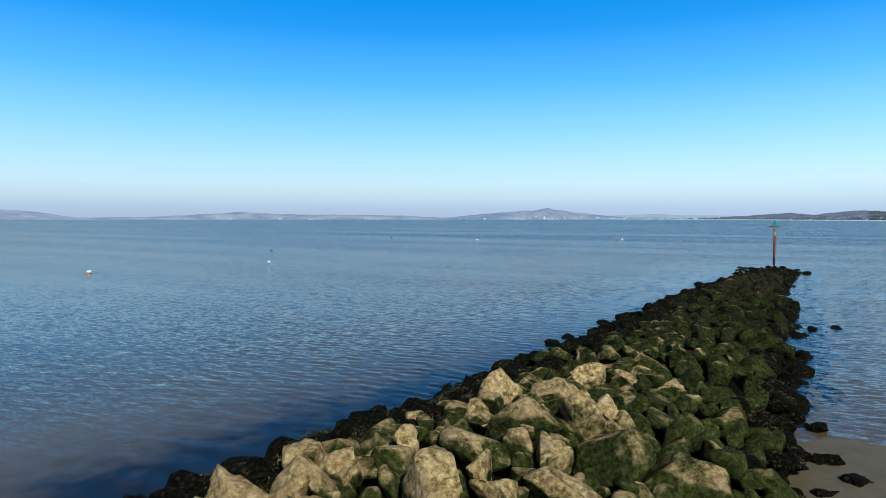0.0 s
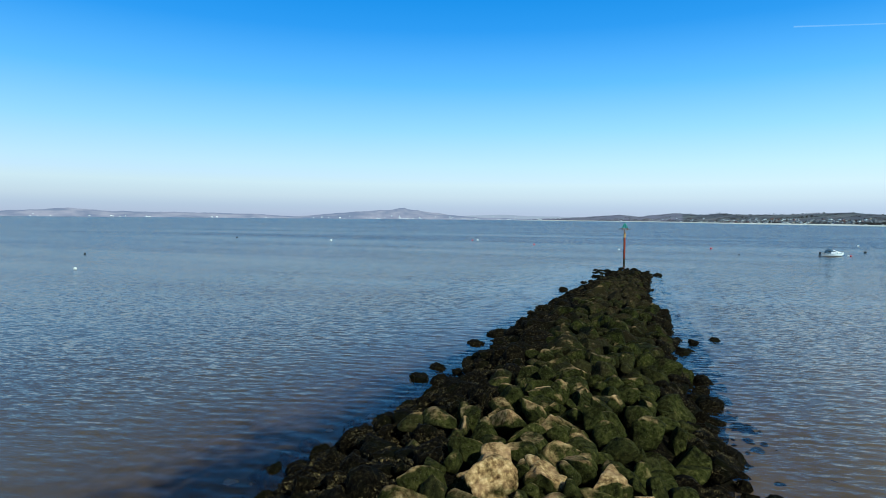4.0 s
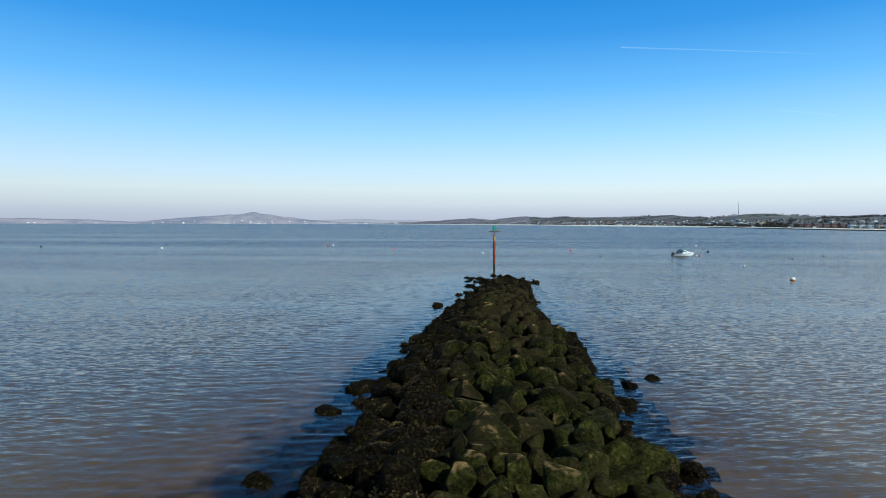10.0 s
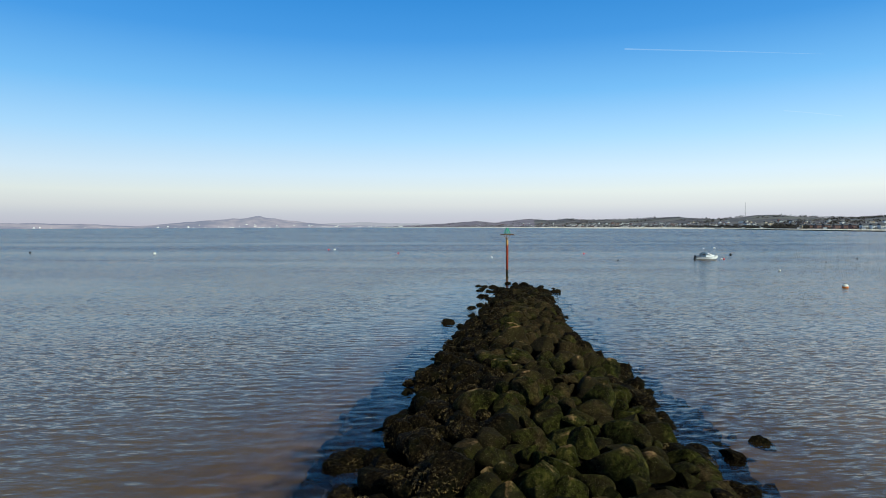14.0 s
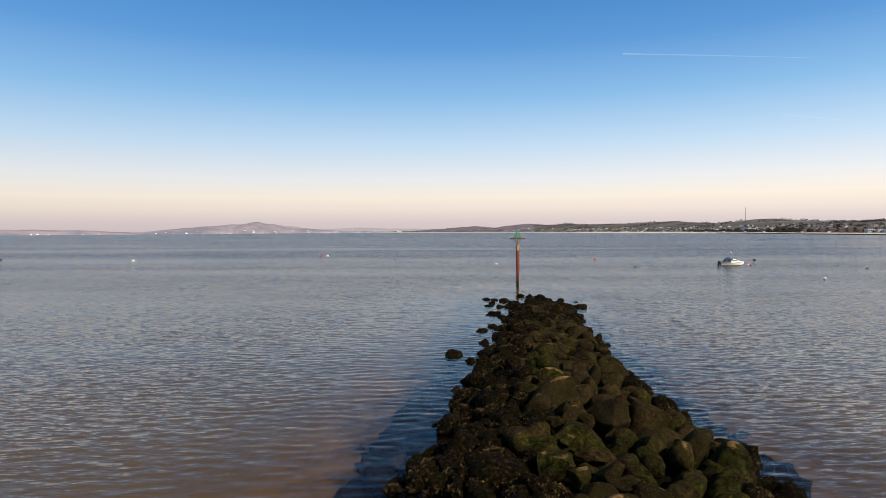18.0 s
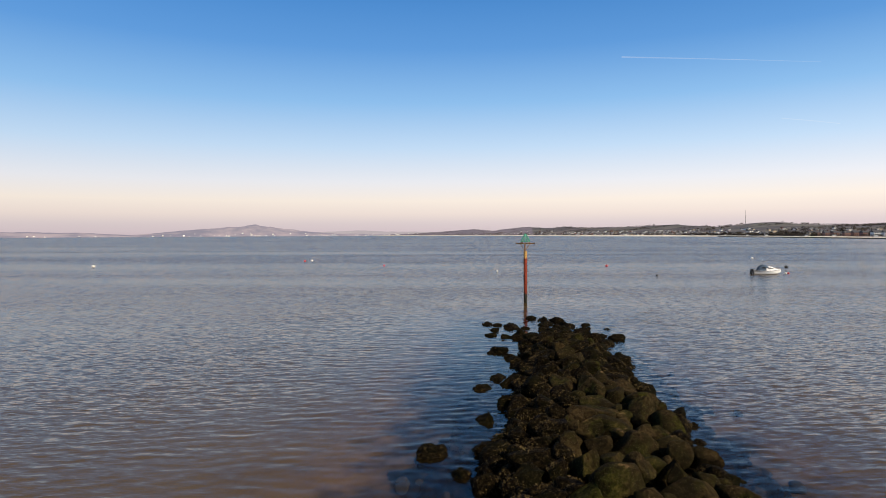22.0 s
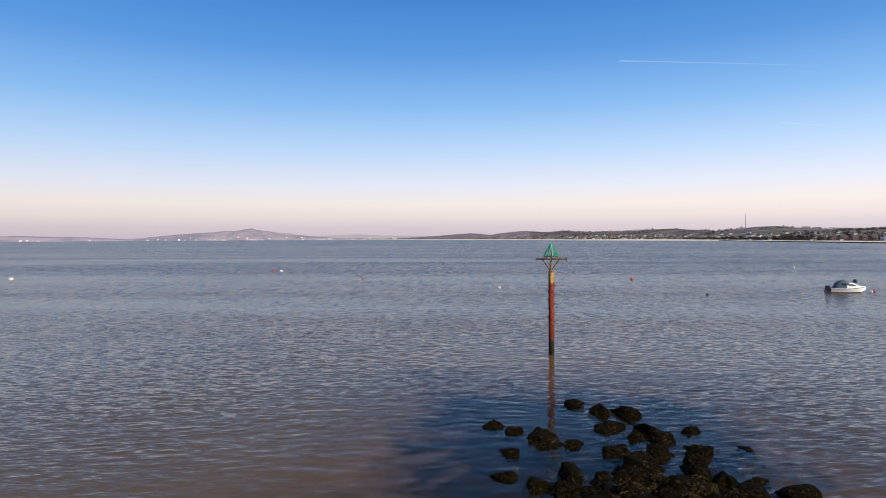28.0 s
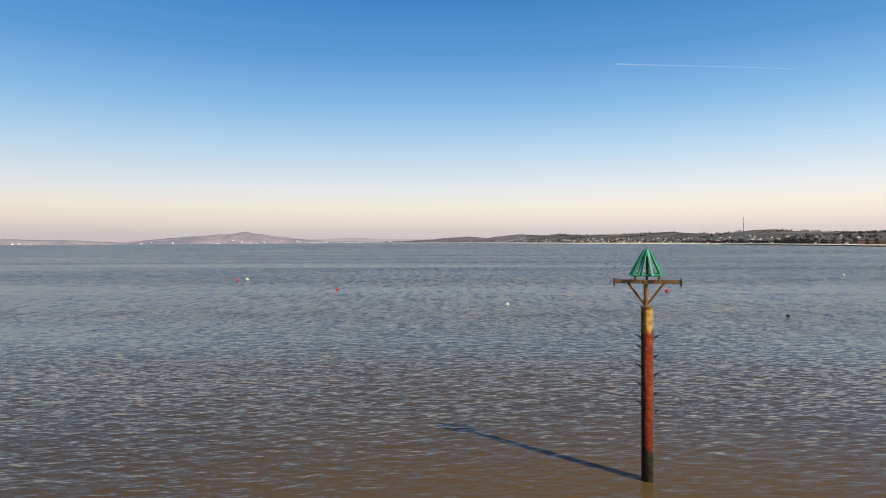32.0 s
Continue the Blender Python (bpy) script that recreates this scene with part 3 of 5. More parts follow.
    me.vertices.add(len(v))
    me.vertices.foreach_set("co", v.ravel())
    me.loops.add(q.size)
    me.loops.foreach_set("vertex_index", q.ravel())
    me.polygons.add(len(q))
    me.polygons.foreach_set("loop_start", np.arange(len(q)) * 4)
    me.polygons.foreach_set("use_smooth", [True] * len(q))
    me.update(calc_edges=True)
    if me.polygons[0].normal.z < 0:
        me.flip_normals()
    me.materials.append(WATER)
    return me


sea = new("water", sea_mesh())
tagged(sea, "calm rippled silty sea reflecting blue sky", "sea", kind="structure")


def hills(name, material, dist, deep, profile, label, seed, rough=0.25):
    """A range of hills: bearings and heights of its skyline, with slopes before and behind."""
    b0, b1 = profile[0][0], profile[-1][0]
    n, rows = int((b1 - b0) * 8), 7
    verts, faces = [], []
    for k in range(rows):
        f = k / (rows - 1)
        rise = math.sin(f * math.pi * 0.62) if f < 0.8 else 1.0 - (f - 0.8) * 2
        for j in range(n + 1):
            b = b0 + (b1 - b0) * j / n
            h = float(np.interp(b, [p[0] for p in profile], [p[1] for p in profile])) * dist / 1077
            r = dist - deep * (1 - f)
            if k == 1:
                rise *= 0.18
            wob = 1 + rough * noise.fractal((b * 0.9, k * 0.6, seed), 1.0, 2.0, 4)
            verts.append((r * math.sin(radians(b)), r * math.cos(radians(b)), h * rise * wob - (2 if k in (0, rows - 1) else 0)))
    for k in range(rows - 1):
        for j in range(n):
            a = k * (n + 1) + j
            faces.append((a, a + 1, a + n + 2, a + n + 1))
    me = mesh_of(name, verts, faces, material, True)
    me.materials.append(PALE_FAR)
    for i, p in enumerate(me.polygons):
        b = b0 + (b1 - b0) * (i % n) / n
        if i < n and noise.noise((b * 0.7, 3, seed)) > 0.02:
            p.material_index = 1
    return tagged(new(name, me), label, "hills", kind="structure")


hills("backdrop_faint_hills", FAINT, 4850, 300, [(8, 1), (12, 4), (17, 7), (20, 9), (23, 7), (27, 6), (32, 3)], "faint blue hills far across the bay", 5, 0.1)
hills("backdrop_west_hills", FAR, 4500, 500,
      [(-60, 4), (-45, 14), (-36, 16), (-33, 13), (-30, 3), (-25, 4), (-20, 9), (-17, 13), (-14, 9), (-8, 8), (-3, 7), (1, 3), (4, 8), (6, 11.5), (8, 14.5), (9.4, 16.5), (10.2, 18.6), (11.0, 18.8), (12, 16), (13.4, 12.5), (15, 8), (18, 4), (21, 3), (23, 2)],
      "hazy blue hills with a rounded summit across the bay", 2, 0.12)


# ---- the rock breakwater ----
AXIS, ACROSS, HEAD = Vector((0.553, 0.833)), Vector((0.833, -0.553)), Vector((42.0, 76.5))
RUN = [-4, 0, 10, 20, 30, 40, 50, 60, 70, 80, 100]
LEFT = [-0.4, -0.8, -1.0, -1.7, -2.9, -3.8, -3.7, -3.7, -4.4, -4.8, -5.0]
RIGHT = [1.2, 3.4, 3.8, 3.6, 3.8, 5.1, 5.3, 5.6, 6.6, 7.0, 7.0]


def place(s, w):
    p = HEAD - AXIS * s + ACROSS * w
    return p.x, p.y


def where(x, y):
    q = Vector((x, y)) - HEAD
    return -q.dot(AXIS), q.dot(ACROSS)


def side(s, w):
    """-1 at the left waterline, 1 at the right one."""
    l, r = float(np.interp(s, RUN, LEFT)), float(np.interp(s, RUN, RIGHT))
    l, r = l + 0.9 * noise.noise((s * 0.33, 0, 8)), r + 0.8 * noise.noise((s * 0.33, 5, 8))
    return (w - (l + r) / 2) / ((r - l) / 2)


def profile(s, w):
    top = float(np.interp(s, [-3, 0, 4, 9, 15, 33, 55, 70, 76, 90], [-0.45, -0.2, -0.02, 0.4, 0.72, 1.0, 1.35, 1.8, 2.2, 2.6]))
    u = abs(side(s, w))
    return top * (1 - u ** 2.2) if u < 1 else -0.12 - 0.5 * min(1.2, (u - 1))


def boulder_mesh(seed, sub, facets, rough):
    """An angular, worn boulder about 1 m across: a ball cut by random planes and roughened."""
    rnd = random.Random(seed)
    bm = bmesh.new()
    bmesh.ops.create_icosphere(bm, subdivisions=sub, radius=0.62)
    planes = []
    for _ in range(facets):
        n = Vector((rnd.gauss(0, 1), rnd.gauss(0, 1), rnd.gauss(0, 1))).normalized()
        planes.append((n, rnd.uniform(0.25, 0.44)))
    off = Vector((rnd.uniform(0, 50), rnd.uniform(0, 50), rnd.uniform(0, 50)))
    for v in bm.verts:
        for n, h in planes:
            d = v.co.dot(n) - h
            if d > 0:
                v.co -= n * d * 0.97
        k = noise.fractal(v.co * 2.2 + off, 1.0, 2.0, 4)
        k += 0.6 * noise.fractal(v.co * 6.0 + off, 1.0, 2.0, 3)
        v.co += v.co.normalized() * k * rough
    return bm


def boulder_kind(name, seeds, sub, facets, rough, material):
    out = []
    for sd in seeds:
        bm = boulder_mesh(sd, sub, facets, rough)
        me = bpy.data.meshes.new(name)
        bm.to_mesh(me)
        bm.free()
        me.materials.append(material)
        me.polygons.foreach_set("use_smooth", [True] * len(me.polygons))
        out.append(me)
    return out


FINE = {"bare": boulder_kind("boulder", range(10, 26), 4, 9, 0.07, BARE),
        "mossy": boulder_kind("boulder", range(62, 74), 4, 8, 0.04, MOSSY),
        "algae": boulder_kind("boulder", range(30, 46), 4, 9, 0.032, ALGAE),
        "weed": boulder_kind("boulder", range(50, 62), 4, 9, 0.12, WEED)}
COARSE = {"bare": boulder_kind("boulder", range(10, 18), 3, 8, 0.04, BARE),
          "mossy": boulder_kind("boulder", range(62, 70), 3, 8, 0.04, MOSSY),
          "algae": boulder_kind("boulder", range(30, 42), 3, 9, 0.032, ALGAE),
          "weed": boulder_kind("boulder", range(50, 62), 3, 9, 0.12, WEED)}

breakwater = thing("breakwater", "long rock breakwater of boulders under green algae and brown wrack", "breakwater", at=(*HEAD, 0))

# boulders that stand out: x, y, height of the middle, width
STANDOUT_A = [(0.6, 13.8, 2.0, 1.35), (-0.1, 12.1, 2.1, 0.8), (2.0, 13.9, 1.98, 1.2), (1.3, 14.7, 1.9, 0.85), (3.1, 15.6, 1.85, 1.05), (3.8, 16.9, 1.75, 0.8),
              (4.8, 19.1, 1.65, 0.9), (5.8, 20.1, 1.6, 0.9), (4.3, 15.7, 1.72, 0.9), (5.2, 17.2, 1.62, 0.8), (6.2, 18.4, 1.52, 0.7), (5.5, 15.8, 1.5, 1.0), (7.3, 21.6, 1.5, 0.9),
              (-1.6, 10.2, 2.2, 0.72)]
STANDOUT_B = [(2.0, 11.8, 2.0, 1.2), (1.0, 10.0, 2.02, 1.05), (-2.5, 8.8, 2.25, 0.9), (-3.2, 9.5, 2.15, 1.1), (-1.1, 9.2, 2.2, 0.72), (-0.3, 9.2, 2.15, 0.7),
              (-1.1, 8.0, 2.2, 1.4), (-0.1, 8.4, 2.12, 0.7), (1.0, 8.6, 1.95, 1.1), (-3.9, 7.9, 2.25, 1.0), (3.6, 10.2, 1.42, 1.5), (2.9, 12.9, 1.9, 0.8), (3.8, 19.4, 1.6, 0.5), (1.3, 12.3, 2.1, 0.45)]
STANDOUT_GREEN = [(-0.4, 10.3, 2.1, 1.2), (0.9, 11.6, 2.0, 1.45), (-0.95, 10.8, 2.1, 0.85), (-1.8, 8.9, 2.15, 0.8), (2.2, 10.4, 1.82, 1.5), (3.6, 12.8, 1.7, 0.8), (0.5, 9.2, 2.05, 0.75)]

rnd = random.Random(7)
stones = []          # x, y, z, size, kind, fine
for row, kind in ((STANDOUT_A, "bare"), (STANDOUT_B, "bare"), (STANDOUT_GREEN, "algae")):
    for x, y, z, d in row:
        if kind == "bare" and (y > 16.2 or d > 1.45):
            kind_ = "mossy"
        else:
            kind_ = kind
        stones.append((x, y, z + (0.05 if kind == "bare" else -0.06), d * (1.06 if d > 1.1 else 0.9), kind_, True))
cells = {}


def clash(x, y, r):
    i, j = int(x // 2), int(y // 2)
    for a in (i - 1, i, i + 1):
        for b in (j - 1, j, j + 1):
            for px, py, pr in cells.get((a, b), ()):
                if (px - x) ** 2 + (py - y) ** 2 < (0.86 * (pr + r)) ** 2:
                    return True
    return False


def claim(x, y, r):
    cells.setdefault((int(x // 2), int(y // 2)), []).append((x, y, r))


for x, y, z, d, kind, fine in stones:
    claim(x, y, d * 0.45)
fills = []
for k in range(40000):
    s = rnd.uniform(-3.5, 97)
    l, r = float(np.interp(s, RUN, LEFT)), float(np.interp(s, RUN, RIGHT))
    w = rnd.uniform(l - 1.7, r + 1.5)
    big = max(0.42, 1.0 - k / 26000)
    d = (rnd.uniform(0.62, 1.12) * big + 0.10) * float(np.interp(s, [10, 45, 56, 66, 80], [1.08, 1.12, 1.25, 1.0, 0.95]))
    x, y = place(s, w)
    if s < 5.5 or (s < 9 and w < -0.9) or clash(x, y, d * 0.45):
        continue
    u = side(s, w)
    if abs(u) > 1.06 and rnd.random() < 0.25 + 0.5 * (abs(u) - 1.06):
        continue
    claim(x, y, d * 0.45)
    z = profile(s, w) - 0.20 * d + rnd.uniform(-0.14, 0.16) - 0.28 * min(1, max(0, (abs(u) - 0.88) / 0.15))
    wet = u < -0.42 + 0.25 * rnd.random() or u > 0.66 + 0.2 * rnd.random() or z < 0.12
    if s < 20 and rnd.random() < 0.45:
        wet = True
    kind = "weed" if wet else "algae"
    if s > 69 and not wet and z > 1.35 and u < 0.42 and rnd.random() < 0.05:
        kind = "bare"
    elif s > 40 and not wet and rnd.random() < 0.05 + 0.15 * (s > 62):
        kind = "mossy"
    fills.append((x, y, z, d, kind, abs(u)))

# the stones of the crest are parts; the rest of the bank is joined
fills.sort(key=lambda f: f[5] + (0.5 if where(f[0], f[1])[0] > 84 else 0))
room = 296 - len(stones)
stones += [(*f[:5], True) for f in fills[:room]]
bank = fills[room:]


def settle(x, y, z, d):
    m = pose(x, y, z, rnd.uniform(-25, 25), rnd.uniform(-25, 25), rnd.uniform(0, 360))
    return m @ Matrix.Diagonal((d * rnd.uniform(0.95, 1.2), d * rnd.uniform(0.76, 1.0), d * rnd.uniform(0.68, 0.95), 1))


weedy = []
for x, y, z, d, kind, fine in stones:
    ob = new("boulder", rnd.choice(FINE[kind]))
    ob.parent = breakwater
    ob.matrix_parent_inverse = breakwater.matrix_world.inverted()
    ob.matrix_world = settle(x, y, z, d)
    if kind == "bare":
        tagged(ob, "bare tan limestone boulder")
    if kind == "mossy":
        tagged(ob, "tan boulder half under green algae")
    if kind == "weed":
        weedy.append((x, y, z, d))


def join(name, items, material, parent, label):
    """Many stones as one mesh."""
    vs, fs, base = [], [], 0
    cache = {}
    for mesh, m in items:
        if mesh.name not in cache:
            v = np.empty(len(mesh.vertices) * 3)
            mesh.vertices.foreach_get("co", v)
            f = np.empty(len(mesh.polygons) * 3, dtype=int)
            mesh.polygons.foreach_get("vertices", f)
            cache[mesh.name] = (v.reshape(-1, 3), f.reshape(-1, 3))
        v, f = cache[mesh.name]
        a = np.array(m)
        vs.append(v @ a[:3, :3].T + a[:3, 3])
        fs.append(f + base)
        base += len(v)
    vs, fs = np.concatenate(vs), np.concatenate(fs)
    me = bpy.data.meshes.new(name)
    me.vertices.add(len(vs))
    me.vertices.foreach_set("co", vs.ravel())
    me.loops.add(fs.size)
    me.loops.foreach_set("vertex_index", fs.ravel())
    me.polygons.add(len(fs))
    me.polygons.foreach_set("loop_start", np.arange(len(fs)) * 3)
    me.polygons.foreach_set("use_smooth", [True] * len(fs))
    me.update(calc_edges=True)
    me.materials.append(material)
    ob = new(name, me)
    if parent is not None:
        ob.parent = parent
        ob.matrix_parent_inverse = parent.matrix_world.inverted()
    return tagged(ob, label, kind="stuff")


sets = {"bare": [], "mossy": [], "algae": [], "weed": []}
for x, y, z, d, kind, u in bank:
    sets[kind].append((rnd.choice(COARSE[kind]), settle(x, y, z, d)))
    if kind == "weed" and z + 0.3 * d > 0.08:
        weedy.append((x, y, z, d))
for kind, mat, name, label in (("bare", BARE, "boulder_bank_bare", "bare tan boulders of the bank"),
                               ("mossy", MOSSY, "boulder_bank_mossy", "tan boulders half under green algae"),
                               ("algae", ALGAE, "boulder_bank_green", "boulders under green algae"),
                               ("weed", WEED, "boulder_bank_wracked", "dark boulders under brown wrack")):
    if sets[kind]:
        join(name, sets[kind], mat, breakwater, label)

# the rubble core that closes the gaps between the boulders
verts, faces = [], []
srun = np.arange(6.4, 98, 0.8)
for s in srun:
    l, r = float(np.interp(s, RUN, LEFT)), float(np.interp(s, RUN, RIGHT))
    for k in range(25):
        w = l - 0.4 + (r - l + 0.8) * k / 24
        x, y = place(s, w)
        out = max(0.0, l - w, w - r)
        verts.append((x, y, -1.4 if k in (0, 24) else (profile(s, w) - 0.5 if out == 0 else -0.75 - 0.8 * out) + (0.22 + 0.1 * out) * noise.noise((x * 0.9, y * 0.9, 4))))
for i in range(len(srun) - 1):
    for k in range(24):
        a = i * 25 + k
        faces.append((a, a + 25, a + 26, a + 1))
core = new("rubble_core", mesh_of("rubble_core", verts, faces, WEED, True))
core.parent, core.matrix_parent_inverse = breakwater, breakwater.matrix_world.inverted()
tagged(core, "dark small rubble between the boulders")

# small stones strewn over the bed along both sides, fewer farther out
small = boulder_kind("boulder", range(80, 86), 2, 7, 0.08, WEED)
strewn = []
for _ in range(700):
    s = rnd.uniform(-1, 92)
    out = abs(rnd.gauss(0, 1.0))
    l, r = float(np.interp(s, RUN, LEFT)), float(np.interp(s, RUN, RIGHT))
    w = l - out if rnd.random() < 0.5 else r + out
    x, y = place(s, w)
    d = rnd.uniform(0.12, 0.45)
    z = min(max(ground_z(x, y), -0.55 - 0.08 * out), -0.22 - 0.35 * d)
    strewn.append((rnd.choice(small), settle(x, y, z, d)))
join("strewn_stones", strewn, SILT_STONE, breakwater, "small dark stones on the bed beside the bank")

# rocks that stand alone in the water
STRAYS_A = [(9.3, 35.9, 0.85), (6.2, 31.3, 0.75), (5.0, 29.9, 0.8), (20.9, 33.7, 0.75), (22.5, 34.0, 0.6), (16.1, 26.7, 0.85), (14.4, 24.1, 1.1), (11.5, 38.0, 1.2), (10.7, 36.4, 0.9),
            (19.2, 32.2, 0.8), (24.8, 57.3, 0.85), (26.2, 57.1, 0.9), (24.8, 55.8, 0.6), (27.6, 59.3, 0.85), (29.6, 62.9, 0.8), (31.2, 63.9, 0.8), (33.6, 66.6, 0.8), (20.8, 49.5, 0.5),
            (15.1, 25.5, 0.8), (9.2, 14.6, 0.8), (9.1, 13.3, 0.75), (10.5, 17.2, 0.55)]
# the loose stones of the head
STRAYS_B = [(42.9, 77.9, 0.8), (43.0, 76.5, 0.95), (43.9, 76.0, 0.95), (42.0, 74.8, 0.95), (42.2, 74.0, 0.85), (43.0, 74.2, 0.8), (42.5, 73.1, 0.95), (44.1, 73.5, 0.65), (39.1, 76.1, 0.65),
            (39.7, 75.8, 0.75), (39.4, 74.8, 1.1), (38.8, 77.0, 0.6), (40.0, 74.3, 0.65), (37.9, 74.7, 0.65), (43.0, 72.2, 0.85), (42.1, 71.4, 0.8), (44.2, 71.5, 0.5), (36.7, 73.3, 0.6),
            (37.1, 72.5, 0.8), (42.3, 68.9, 1.0), (42.3, 69.8, 0.5), (34.4, 68.9, 0.9), (33.7, 68.5, 0.5), (34.2, 67.5, 0.65), (32.1, 64.0, 0.7), (30.9, 63.0, 0.8)]
STRAYS_C = [(40.7, 73.2, 1.0), (40.4, 71.9, 1.2), (41.4, 72.4, 0.9), (39.6, 71.3, 1.0), (41.2, 70.9, 1.0), (37.5, 71.7, 0.95), (41.4, 70.1, 0.85), (38.4, 71.2, 0.9), (40.3, 70.6, 1.0)]
for x, y, d in STRAYS_A + STRAYS_B + STRAYS_C:
    ob = new("rock", rnd.choice(FINE["weed"]))
    ob.matrix_world = pose(x, y, min(max(ground_z(x, y), -0.16), -0.04) + 0.09, rnd.uniform(-15, 15), rnd.uniform(-15, 15), rnd.uniform(0, 360)) @ Matrix.Diagonal((d * 1.1, d * 0.95, d * 0.66, 1))
    tagged(ob, "dark rock under brown wrack standing alone in shallow water", "rock", "rocks beside the breakwater")
    weedy.append((x, y, min(max(ground_z(x, y), -0.16), -0.04) + 0.02, d * 0.85))

# fronds of wrack over the wet stones
verts, faces = [], []
for x, y, z, d in weedy:
    for _ in range(int(230 * d)):
        a, e = rnd.uniform(0, 2 * math.pi), math.asin(rnd.uniform(0.0, 1.0))
        nx, ny, nz = math.cos(a) * math.cos(e), math.sin(a) * math.cos(e), math.sin(e)
        px, py, pz = x + nx * d * 0.42, y + ny * d * 0.38, z + nz * d * 0.31
        if pz < 0.04:
            continue
        t = rnd.uniform(0, 2 * math.pi)
        tx, ty = math.cos(t), math.sin(t)
        ln, wd = rnd.uniform(0.04, 0.10), rnd.uniform(0.007, 0.018)
        ox, oy = -ty * wd, tx * wd
        b = len(verts)
        verts += [(px - ox, py - oy, pz), (px + ox, py + oy, pz),
                  (px + tx * ln * 0.6 + ox, py + ty * ln * 0.6 + oy, pz + 0.025), (px + tx * ln * 0.6 - ox, py + ty * ln * 0.6 - oy, pz + 0.025),
                  (px + tx * ln, py + ty * ln, pz - 0.02)]
        faces += [(b, b + 1, b + 2, b + 3), (b + 3, b + 2, b + 4)]
wrack = new("seaweed", mesh_of("seaweed", verts, faces, FROND))
wrack.parent, wrack.matrix_parent_inverse = breakwater, breakwater.matrix_world.inverted()
tagged(wrack, "brown bladder wrack fronds", kind="stuff")


# ---- the beacon ----
def pile_material():
    """Steel pile: pale rusty top, red rust below, dark weed at the foot."""
    m = Mat("beacon_pile", 0.85, spec=0.15)
    v = m.coords(world_space=False)
    sep = m.node("ShaderNodeSeparateXYZ")
    m.link(v, sep.inputs[0])
    n1, n2 = m.noise(7, 5, 0.65, v), m.noise(1.8, 3, 0.5, m.coords((2.5, 2.5, 0.5), world_space=False))
    z = m.math("ADD", sep.outputs["Z"], m.math("MULTIPLY", m.math("SUBTRACT", n2, 0.5), 1.0))
    top = m.ramp(n1, (0.3, (0.25, 0.125, 0.035)), (0.7, (0.58, 0.39, 0.13)))
    red = m.ramp(n1, (0.3, (0.08, 0.018, 0.011)), (0.6, (0.25, 0.044, 0.022)), (0.8, (0.36, 0.105, 0.042)))
    foot = m.ramp(n1, (0.3, (0.012, 0.012, 0.009)), (0.7, (0.05, 0.052, 0.035)))
    c = m.mix(m.ramp(m.math("MULTIPLY", z, 0.2), (0.150, 0.0), (0.170, 1.0)), foot, red)
    c = m.mix(m.ramp(m.math("MULTIPLY", z, 0.2), (0.775, 0.0), (0.80, 1.0)), c, top)
    # shade on the column's left side, painted dark with a noisy edge
    streak = m.math("ADD", m.math("MULTIPLY", sep.outputs["X"], -3.0), m.math("MULTIPLY", n2, 0.9))
    c = m.mix(m.ramp(streak, (0.42, 0.0), (0.62, 0.85)), c, m.ramp(n1, (0.3, (0.010, 0.007, 0.005)), (0.7, (0.045, 0.024, 0.014))))
    m.colour(c)
    m.bump(n1, 0.6, 0.02)
    return m.m


beacon = thing("beacon", "rusty red steel pile beacon with green conical slatted topmark", "beacon", at=(48.42, 86.13, 0), turn=-47)
bm = bmesh.new()
bmesh.ops.create_cone(bm, cap_ends=True, segments=28, radius1=0.152, radius2=0.152, depth=6.5, matrix=Matrix.Translation((0, 0, 1.25)))
part("column", bm, pile_material(), beacon, "round steel column rusted red with dark foot", True)
bm = bmesh.new()
rod(bm, (0, 0, 4.5), (0, 0, 4.56), 0.165, sides=28)
part("column_cap", bm, RUST_STEEL, beacon)
bm = bmesh.new()
rod(bm, (-0.03, 0, 4.5), (-0.03, 0, 5.25), 0.06, sides=14)
part("post", bm, RUST_STEEL, beacon, "thin rusty yellow post")
bm = box(bmesh.new(), (1.66, 0.09, 0.10), (0, 0, 5.2), bevel=0.008)
part("crossbar", bm, RUST_STEEL, beacon)
bm = box(bmesh.new(), (0.09, 0.9, 0.09), (-0.03, 0, 5.2), bevel=0.008)
part("crossbar", bm, RUST_STEEL, beacon)
for sx in (-1, 1):
    part("end_plate", box(bmesh.new(), (0.035, 0.12, 0.22), (sx * 0.83, 0, 5.18), bevel=0.005), DARK_STEEL, beacon)
    part("brace", rod(bmesh.new(), (sx * 0.05 - 0.03, 0, 4.62), (sx * 0.44 - 0.03, 0, 5.16), 0.032), RUST_STEEL, beacon)
for sx, sy in ((-0.3, -0.28), (0.3, -0.28), (0.3, 0.28), (-0.3, 0.28)):
    part("leg", rod(bmesh.new(), (sx, sy, 5.22), (sx, sy, 5.37), 0.03), RUST_STEEL, beacon)
topmark = part("topmark", rod(bmesh.new(), (0, 0, 5.25), (0, 0, 5.98), 0.03), DARK_STEEL, beacon, "green cone of upright slats")
for k in range(4):
    a, b = k * math.pi / 2 + math.pi / 4, (k + 1) * math.pi / 2 + math.pi / 4
    p, q = (0.44 * math.cos(a), 0.44 * math.sin(a), 5.38), (0.44 * math.cos(b), 0.44 * math.sin(b), 5.38)
    part("base_rail", rod(bmesh.new(), p, q, 0.03), GREEN_PAINT, topmark)
